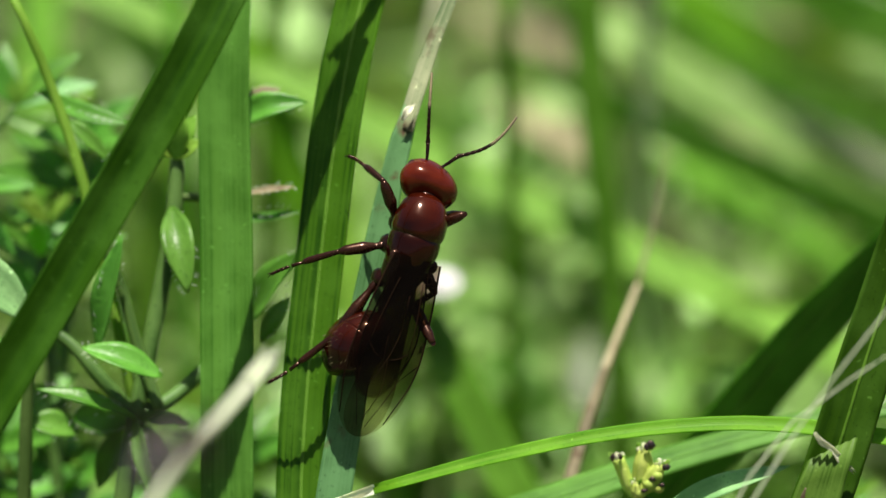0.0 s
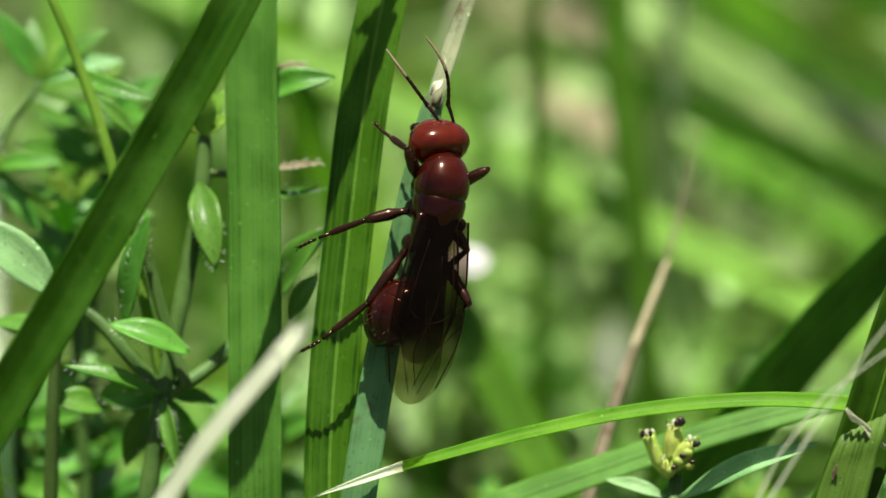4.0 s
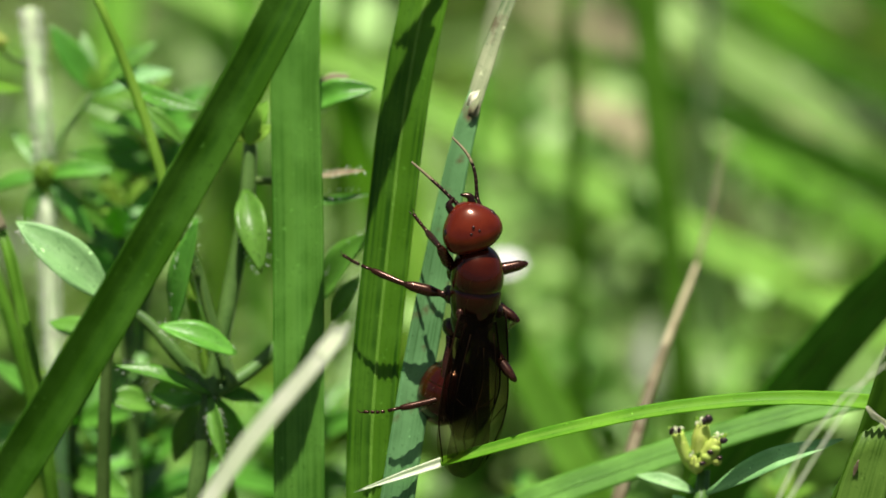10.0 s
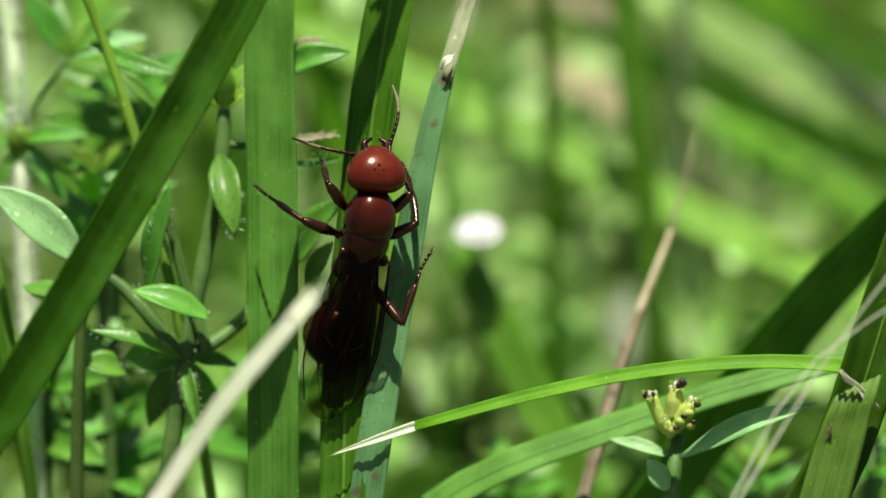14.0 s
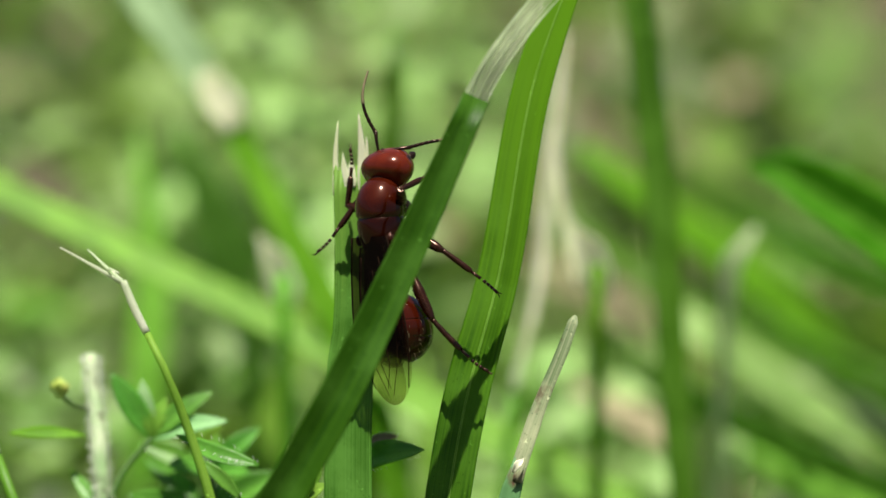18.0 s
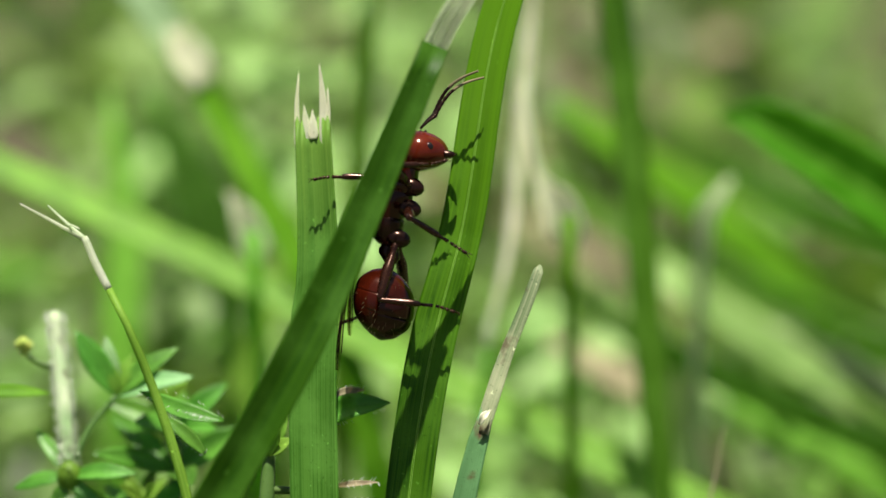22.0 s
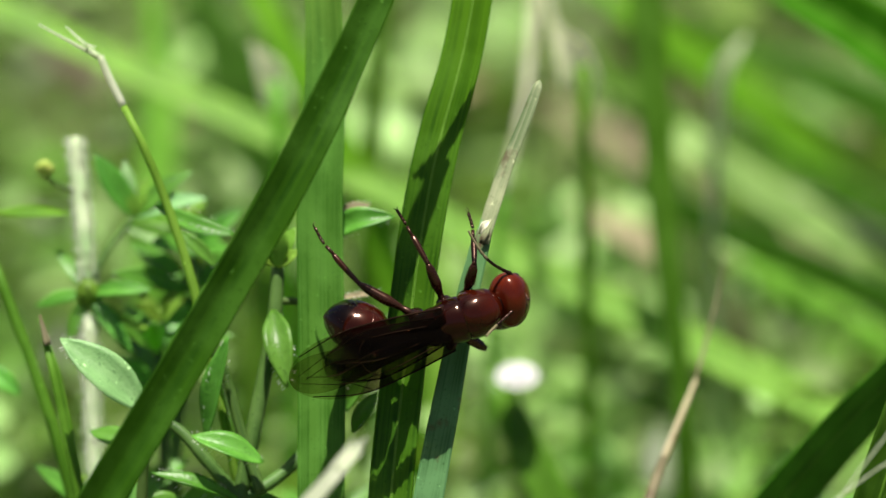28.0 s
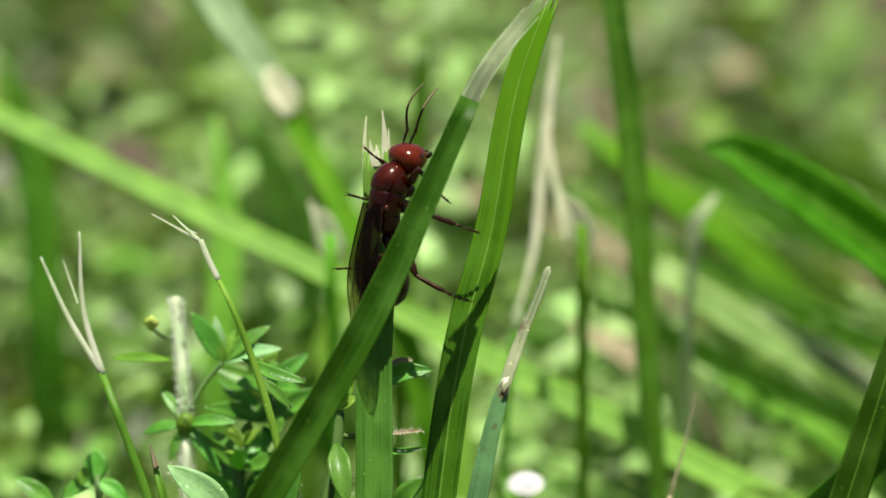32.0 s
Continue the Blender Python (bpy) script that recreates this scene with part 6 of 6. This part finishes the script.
FEET = {
    'Lf': [(0, -2.97, 3.02, -3.08), (1, -2.64, 3, -2.94), (2, -2.19, 2.89, -2.6), (4.5, -2.38, 2.92, -2.69), (5, -2.44, 2.62, -2.72), (6, -2.35, 2.78, -2.71), (7, -2.37, 2.93, -2.73), (8, -2.45, 2.81, -2.75), (9, -2.34, 2.99, -2.71), (9.5, -0.21, 4.89, -2.38), (10, -1.86, 2.86, -2.95), (10.5, -1.7, 2.55, -4.44), (11, -1.2, 1.81, -4.82), (11.5, -3.03, 3.84, -2.44), (12, -4.51, 4.7, -1.15), (12.5, -1.81, 2.83, -4.25), (13, -3.17, 4.65, -3.18), (13.5, -3.11, 2.42, -3.41), (15.5, -1.6, 3.04, 0.68), (16, -2.57, 0.62, 0.38), (16.5, -3.26, 1.87, 0.03), (17, -2.04, 1.93, -0.26), (17.5, -1.33, 2.93, -0.13), (18, -1.93, 3.88, -0.34), (18.5, -2.49, 2.07, 2.56), (19, -2.38, 3.76, 3.31), (19.5, -3.18, 2.79, 3.24), (20, -3.15, 2.98, 2.67), (20.5, -3.19, 2.89, 2.76), (21, -2.89, 2.71, 2.82), (21.5, -2.53, 1.85, 3.99), (22, -1.38, -0.18, 4.68), (22.5, -1.3, -0.48, 4.14), (23, -1.92, -0.96, 3.78), (23.5, -1.66, -1.23, 3.39), (24, -1.96, 0.21, 1.69), (24.5, -2.6, 0.51, 1.09), (25, -3.83, 0.85, 1.06), (25.5, -4.54, -0.09, 1.08), (26, -3.3, 0.03, 0.53), (26.5, -6.65, -7.14, 2.4), (27.5, -6.71, -0.85, -0.51), (28.5, -2.95, 1.52, -1.65), (29, -1.94, 1.16, -0.88), (29.5, -2.83, -0.48, -1.35), (30, -2.76, 1.71, -1.15), (30.5, -3, 1.05, -1.73), (31, -1.49, 5.1, -1.42), (31.5, -1.7, 4.01, 0.05), (32, -2.06, 2.75, 1.31)],
    'Lm': [(0, -4.96, -3.42, -3.68), (1, -5.05, -3.25, -3.7), (2, -5.22, -3.01, -3.63), (4.5, -5.2, -3.06, -3.66), (5, -5.25, -3.35, -3.71), (6, -5.25, -3.13, -3.76), (7, -5.17, -3.02, -3.73), (8, -5.24, -3.13, -3.75), (9, -5.43, -2.75, -3.85), (9.5, -3.87, 2.07, -5.47), (10, -5.25, 0.8, -4.69), (10.5, -5.3, -1.42, -4.24), (11, -5.19, -3.32, -4.14), (11.5, -4.88, -4.68, -2.63), (12, -5.09, -4.48, -2.32), (12.5, -4.1, -1.73, -3.28), (13, -4.95, -0.9, -2.5), (13.5, -4.74, 1.07, -3.49), (15.5, -4.77, -1.73, 1.21), (16, -3.58, -3.55, 0.67), (16.5, -2.23, -1.76, 0.07), (17, -2.33, -2.67, -0.3), (17.5, -2.9, -1.62, -0.43), (18, -3.85, -1.3, 0.58), (18.5, -2.75, -2.89, 2.93), (19, -2.88, 0.48, 2.51), (19.5, -3.33, -0.44, 2), (20, -3.31, -0.37, 1.6), (20.5, -3.29, -0.54, 1.63), (21, -2.96, -0.76, 1.51), (21.5, -2.66, -1.48, 2.12), (22, -1.94, -3.21, 2.18), (22.5, -1.9, -3.1, 1.8), (23, -2.18, -3.2, 1.54), (23.5, -2.05, -3.53, 1.4), (24, -2.45, -2.55, 0.68), (24.5, -2.84, -1.24, 0.12), (25, -4.25, -0.65, 0.17), (25.5, -6.01, -1.63, 0.97), (26, -6.8, -1.7, 1.53), (26.5, -7.19, -10.72, 2.06), (27.5, -8.33, -3.27, -1.45), (28.5, -4.19, 0.18, -3.89), (29, -3.78, 0.35, -3.54), (29.5, -3.89, -1.16, -2.38), (30, -3.7, 0.39, -1.18), (30.5, -3.56, -0.8, -1.59), (31, -3.73, -1.77, -0.76), (31.5, -2.21, -1.05, 0.81), (32, -2.05, -0.27, 1.66)],
    'Lh': [(0, -3.44, -8.17, -2.48), (1, -3.84, -8.11, -2.61), (2, -4.45, -8.01, -2.79), (4.5, -4.25, -8.02, -2.75), (5, -4.3, -8.3, -2.8), (6, -4.39, -8.1, -2.87), (7, -4.21, -7.97, -2.79), (8, -4.27, -8.08, -2.81), (9, -4.7, -7.76, -3.02), (9.5, -5.05, -4, -3.7), (10, -4.45, -6.1, -1.25), (10.5, -2.54, -8.3, -2.09), (11, -1.75, -9.71, -1.66), (11.5, -2.11, -8.17, -1.49), (12, -4.32, -5.85, -2.06), (12.5, -3.57, -3.14, -2.73), (13, -4.71, -2.41, -1.91), (13.5, -2.14, -4.49, -0.37), (15.5, -3.66, -9.34, 1.28), (16, -4.96, -10.81, 1.32), (16.5, -6.26, -8.51, 1.52), (17, -5.23, -8.8, 0.74), (17.5, -3.61, -7.68, 0.33), (18, -2.93, -8.31, 0.45), (18.5, -1.35, -8.83, 0.73), (19, -1.87, -5.13, 0.9), (19.5, -2.02, -5.67, 0.53), (20, -2.34, -5.49, 0.92), (20.5, -2.49, -5.37, 1.23), (21, -2.29, -5.28, 1.16), (21.5, -1.99, -5.59, 1.28), (22, -1.53, -6.83, 0.77), (22.5, -1.46, -6.81, 0.12), (23, -1.37, -7, -0.26), (23.5, -1.34, -6.87, -0.44), (24, -1.88, -5.86, -0.2), (24.5, -2.03, -3.56, -0.42), (25, -3.47, -2.46, -0.13), (25.5, -2.83, -4.04, -0.33), (26, -2.21, -5.84, -0.17), (26.5, -1.97, -9.91, -0.62), (27.5, -5.04, -7.23, -1.53), (28.5, -5.75, -4.1, -5.11), (29, -5.62, -4.03, -4.89), (29.5, -4.51, -3.99, -2.52), (30, -3.88, -2.92, -0.88), (30.5, -2.59, -5.06, -2.18), (31, -2.77, -5.54, -1.46), (31.5, -1.96, -5.11, 0.16), (32, -2.13, -4.87, 1.54)],
    'Rf': [(0, 1.5, 1.51, -2.3), (1, 1.5, 1.24, -2.3), (2, 1.5, 0.75, -2.3), (4.5, 1.5, 1.12, -2.3), (5, 1.5, 0.86, -2.3), (6, 1.5, 1.01, -2.3), (7, 1.5, 1.31, -2.3), (8, 1.5, 1.27, -2.3), (9, 1.5, 1.3, -2.3), (9.5, 3.84, 1.53, -2.34), (10, 2.56, 0.09, -2.86), (10.5, 2.32, -0.29, -2.68), (11, 2.1, -1.35, -2.75), (11.5, 1.96, -1.56, -2.96), (12, 1.34, -1, -3.23), (12.5, 2.66, 0.77, -2.67), (13, 2.12, -0.48, -2.99), (13.5, 1.92, 2.89, -3.5), (15.5, 2.02, 2.57, 2.02), (16, 1.42, 0.01, 1.65), (16.5, 1.13, 0.98, 0.96), (17, 2.18, -0.71, 1.15), (17.5, 2.7, 0.13, 0.62), (18, 2.17, 2.52, -2.01), (18.5, 1.72, 4.04, -2.15), (19, 1.45, 1.59, -1.89), (19.5, 1.92, 1.34, -1.66), (20, 2.44, 1.04, -2.22), (20.5, 2.32, 1.38, -2.13), (21, 2.23, 1.89, -2.51), (21.5, 1.53, 2.56, -2.21), (22, 0.99, 2.28, -2.04), (22.5, 1.08, 1.25, -2.22), (23, 1.49, -0.03, -1.73), (23.5, 1.28, 1.11, -1.58), (24, 1, 2.41, -3.3), (24.5, 2.2, 3.81, -1.18), (25, 1.36, 4.83, -0.09), (25.5, 0.14, 3.9, 0.75), (26, 3.99, 1.4, -0.66), (26.5, -1.66, -0.54, 1.39), (27.5, -0.78, 1.23, 0.04), (28.5, 1.35, 0.71, 0.42), (29, 1.69, 0.88, 0.66), (29.5, 1.74, -0.44, 0.31), (30, 2.48, -1.74, 0.08), (30.5, 2.53, -1.35, -1.28), (31, 2.53, 1.84, -1.23), (31.5, 3.05, 1.26, -1.9), (32, 2.72, 0.46, -2.47)],
    'Rm': [(0, 1.2, -3.6, -2.2), (1, 1.2, -3.6, -2.2), (2, 1.2, -3.6, -2.2), (4.5, 1.2, -3.6, -2.2), (5, 1.2, -3.6, -2.2), (6, 1.2, -3.6, -2.2), (7, 1.2, -3.6, -2.2), (8, 1.2, -3.6, -2.2), (9, 1.2, -3.6, -2.2), (9.5, 3.12, -1.65, -2.31), (10, 2.78, -2.73, -2.14), (10.5, 3.44, -2.85, -2.52), (11, 3.58, -3.56, -2.53), (11.5, 3.46, -3.12, -3.1), (12, 2.55, -2.1, -3.58), (12.5, 3.48, -0.12, -2.86), (13, 2.42, -1.13, -3.45), (13.5, 2.62, 2.24, -3.82), (15.5, 3.75, 1.52, 1.23), (16, 3.28, -3, 1.54), (16.5, 2.95, -4.05, 1.5), (17, 5.01, -2.95, 1.47), (17.5, 5.63, -3.46, 0.6), (18, 4.68, -3.8, -3.03), (18.5, 3.04, -2.25, -3.7), (19, 2.21, 0.69, -4.16), (19.5, 2.91, 0.04, -3.25), (20, 3.14, -0.92, -3.02), (20.5, 3.05, -1.19, -2.85), (21, 2.97, -1.26, -3.28), (21.5, 2.29, -1.02, -3.5), (22, 1.48, -1.59, -4.15), (22.5, 1.53, -1.65, -4.77), (23, 2.4, -1.98, -4.58), (23.5, 2.25, -2.03, -4.73), (24, 2.05, -2.77, -5.35), (24.5, 3.2, -1.26, -3), (25, 2.42, 0.72, -1.57), (25.5, 3.1, 0.08, -1.1), (26, 6.6, -4.1, -1.81), (26.5, 0.19, -2.06, 0.24), (27.5, 0.95, -1.33, -0.54), (28.5, 1.96, -3.19, -0.38), (29, 1.66, -3.56, -0.56), (29.5, 1.22, -2.89, -0.36), (30, 2.23, -2.89, 0.15), (30.5, 5.8, -1.63, -1.11), (31, 6.61, -0.47, -1.12), (31.5, 5.99, -0.36, -3.47), (32, 4.39, -0.94, -4.26)],
    'Rh': [(0, 2.86, -4.34, -2.1), (1, 2.68, -4.68, -2.12), (2, 2.37, -5.21, -2.26), (4.5, 2.45, -4.95, -2.27), (5, 2.4, -5.22, -2.27), (6, 2.35, -5.11, -2.29), (7, 2.47, -4.85, -2.25), (8, 2.4, -4.93, -2.29), (9, 2.11, -4.93, -2.43), (9.5, 1.83, -2.78, -2.04), (10, 1.86, -2.98, -1.96), (10.5, 2.8, -4, -2.12), (11, 3.31, -5.36, -1.77), (11.5, 3.79, -5.06, -2.16), (12, 3.24, -4.17, -2.59), (12.5, 3.71, -2.35, -1.52), (13, 2.28, -3.51, -1.93), (13.5, 2.68, -0.57, -1.97), (15.5, 3.48, -4.04, 2.06), (16, 2.55, -8.4, 1.61), (16.5, 1.58, -9.26, 0.91), (17, 3.34, -7.36, 1.87), (17.5, 4.29, -7.63, 1.24), (18, 4.12, -7.75, -2.05), (18.5, 3.57, -6.72, -3.93), (19, 2.63, -4.02, -4.06), (19.5, 3.47, -4.7, -3.43), (20, 3.5, -5.73, -2.77), (20.5, 3.26, -5.47, -2.39), (21, 3.13, -5.01, -2.8), (21.5, 2.57, -4.26, -3.4), (22, 1.72, -4.3, -4.45), (22.5, 1.72, -3.85, -4.94), (23, 2.55, -3.67, -4.58), (23.5, 2.41, -3.77, -4.74), (24, 2.12, -4.49, -4.84), (24.5, 2.75, -2.86, -2.37), (25, 1.78, -1.43, -1.28), (25.5, 2.74, -2.18, -1.12), (26, 5.11, -6.41, -1.48), (26.5, 1.48, -3.12, -0.56), (27.5, 1.66, -3.09, -0.64), (28.5, 1.56, -5.15, -0.71), (29, 1.4, -5.5, -0.74), (29.5, 1.14, -4.37, -0.31), (30, 1.86, -4.35, 0.23), (30.5, 5.01, -4.56, -0.89), (31, 4.79, -5.34, -0.65), (31.5, 5.65, -5.2, -2.83), (32, 4.83, -5.5, -4.23)],
}
FEELERS = {
    'L': [(0, -1.01, 7.25, -1.1), (1, -1.98, 5.39, -1.58), (2, -2.16, 5.84, -1.65), (4.5, -2.25, 5.86, -1.67), (5, -1.23, 5.8, -1.13), (6, -1.16, 6.63, -1.19), (7, -2.1, 6.18, -1.66), (8, -1.03, 6.47, -1.09), (9, -2.33, 4.94, -1.68), (9.5, -0.14, 6.68, -3.13), (10, -1.67, 5.08, -3.18), (10.5, -2.63, 5.68, -0.82), (11, -1.58, 5.64, -1.3), (11.5, -1.52, 6.05, -0.79), (12, -1.59, 7.65, -0.69), (12.5, -1.47, 8.22, -2.27), (13, -2.05, 6.75, -2.95), (13.5, -3.09, 2.54, -2.29), (15.5, -1.24, 6.02, 2.54), (16, -3.26, 4.45, 2.39), (16.5, -4.73, 6.62, 2.21), (17, -0.77, 5.81, 1.39), (17.5, 0.03, 6.1, 0.86), (18, -0.67, 6.38, -0.39), (18.5, 0.17, 3.8, 1.24), (19, 1.09, 5.37, -1.87), (19.5, 1.24, 4.9, -1.06), (20, 1.67, 4.54, -1.59), (20.5, 1.56, 4.77, -1.84), (21, 1.43, 5.14, -2.39), (21.5, 0.57, 5.61, -1.79), (22, 0.02, 5.1, -1.14), (22.5, -0.14, 5.45, -1.74), (23, 0.01, 5.57, -2), (23.5, 0.52, 3.7, -1.55), (24, 1, 2.04, -3.12), (24.5, -0.77, 5.28, 1.57), (25, 0.4, 8, 1.36), (25.5, -4.41, 7.3, 3.13), (26, -2.42, 6.98, 1.71), (26.5, -1.95, 5.01, 2.15), (27.5, -1.74, 2.18, 0.55), (28.5, -3.5, 3.11, -2.08), (29, -3.65, 4.64, -2.24), (29.5, -3.25, 4.78, -1.29), (30, -2.07, 7.24, 0.47), (30.5, -2.4, 5.13, -0.05), (31, 0.53, 5.4, -0.49), (31.5, 0.92, 6.17, -0.52), (32, 0.24, 6.78, -0.32)],
    'R': [(0, 2.74, 6.98, 1.02), (1, -0.52, 6.05, -0.81), (2, 0.42, 5.1, -0.22), (4.5, -0.17, 4.5, -0.45), (5, 0.67, 4.91, -0.03), (6, 2.87, 6.63, 1.02), (7, 1.46, 7, 0.22), (8, 2.33, 7.13, 0.69), (9, 0.13, 4.64, -0.32), (9.5, 0.8, 6.78, -2.41), (10, -0.38, 7.04, -3.26), (10.5, 1.57, 6.47, 0.48), (11, 2.53, 6.02, 1.18), (11.5, 2.82, 5.6, 0.79), (12, 2.92, 5.87, 0.63), (12.5, 1.88, 6.63, -0.03), (13, 0.79, 5.02, -1.4), (13.5, 0.27, 4.7, -1.66), (15.5, 1.34, 5.91, 2.76), (16, 0.34, 4.37, 2.74), (16.5, -0.09, 6.42, 2.43), (17, 1.83, 4.78, 1.58), (17.5, 3.88, 4.28, 0.51), (18, 3.7, 4.05, -3.39), (18.5, 1.4, 3.52, -1.34), (19, 1.08, 5.27, -1.8), (19.5, 1.28, 4.8, -1.11), (20, 1.76, 4.41, -1.71), (20.5, 1.64, 4.64, -1.95), (21, 1.5, 5.01, -2.5), (21.5, 0.62, 5.49, -1.91), (22, 0.04, 4.99, -1.27), (22.5, -0.12, 5.34, -1.87), (23, 0.05, 5.46, -2.11), (23.5, 0.53, 3.8, -1.63), (24, 1, 2.32, -3.25), (24.5, 2.2, 3.81, -1.18), (25, 5.86, 4.62, -0.9), (25.5, 2.65, 7, 0.59), (26, 5.33, 5.12, -0.86), (26.5, 2.25, 1.92, -0.41), (27.5, 0.29, 1.52, 0.66), (28.5, 0.55, 3.95, 1.07), (29, 0.9, 7.35, 1.21), (29.5, 1.04, 6.91, 0.68), (30, 0.71, 7.26, 0.94), (30.5, 2.88, 5.02, 0.19), (31, 1.91, 3.57, -0.36), (31.5, 2.01, 5.24, -1.08), (32, 0.76, 6.58, -0.91)],
}


def passing_fly():
    """A small dark fly that leaves the scene within the first moments."""
    ob = new("fly")
    tagged(ob, "small dark grey fly darting past in the air", "insect")
    bpy.context.view_layer.update()
    for name, profile, mat in (("thorax", [(-0.7, 0.3, 0.3, 0), (-0.2, 0.6, 0.6, 0), (0.4, 0.5, 0.5, 0), (0.7, 0.2, 0.2, 0)], FLY), ("abdomen", [(-2.2, 0.1, 0.1, -0.1), (-1.6, 0.5, 0.45, -0.1), (-0.9, 0.55, 0.5, 0), (-0.6, 0.3, 0.3, 0)], FLY), ("head", [(0.65, 0.2, 0.2, 0), (0.9, 0.5, 0.42, 0), (1.15, 0.4, 0.35, 0), (1.3, 0.12, 0.12, 0)], DARK)):
        bm = bmesh.new()
        blob(bm, profile, n=12, seg=14)
        part(name, bm, mat, ob)
    for sx in (-1, 1):
        bm = bmesh.new()
        leaf_shape(bm, (sx * 0.4, 0.1, 0.4), (sx * 2.6, -1.2, 0.7), 1.1, 0.03, face=Vector((0, 0, 1)))
        part("wing", bm, HIND_WING, ob, "clear wing")
        for y in (0.4, 0.0, -0.4):
            bm = bmesh.new()
            tube(bm, [(sx * 0.35, y, -0.35), (sx * 1.0, y * 2, -0.6), (sx * 1.2, y * 2.5, -1.3)], [0.07, 0.06, 0.03], n=7, seg=5)
            part("leg", bm, DARK, ob)
    MOVES.append((ob, [(0, pose(-0.0098, -0.046, 0.0680, 20, 0, -40)), (0.1, pose(-0.0050, -0.046, 0.0745, 20, 0, -40)), (0.3, pose(0.012, -0.050, 0.098, 20, 0, -40)), (0.6, pose(0.09, -0.16, 0.11, 10, 0, -60)), (1, pose(0.35, -0.55, 0.0014, 0, 0, -80)), (32, pose(0.35, -0.55, 0.0014, 0, 0, -80))]))
    return ob


ant = insect()
passing_fly()
cam.data.dof.use_dof, cam.data.dof.focus_object, cam.data.dof.aperture_fstop = True, ant, 26.0


def motions():
    """The insect's walk, its head, feelers and legs."""
    for ob, rows in MOVES:
        walk(ob, rows)


motions()
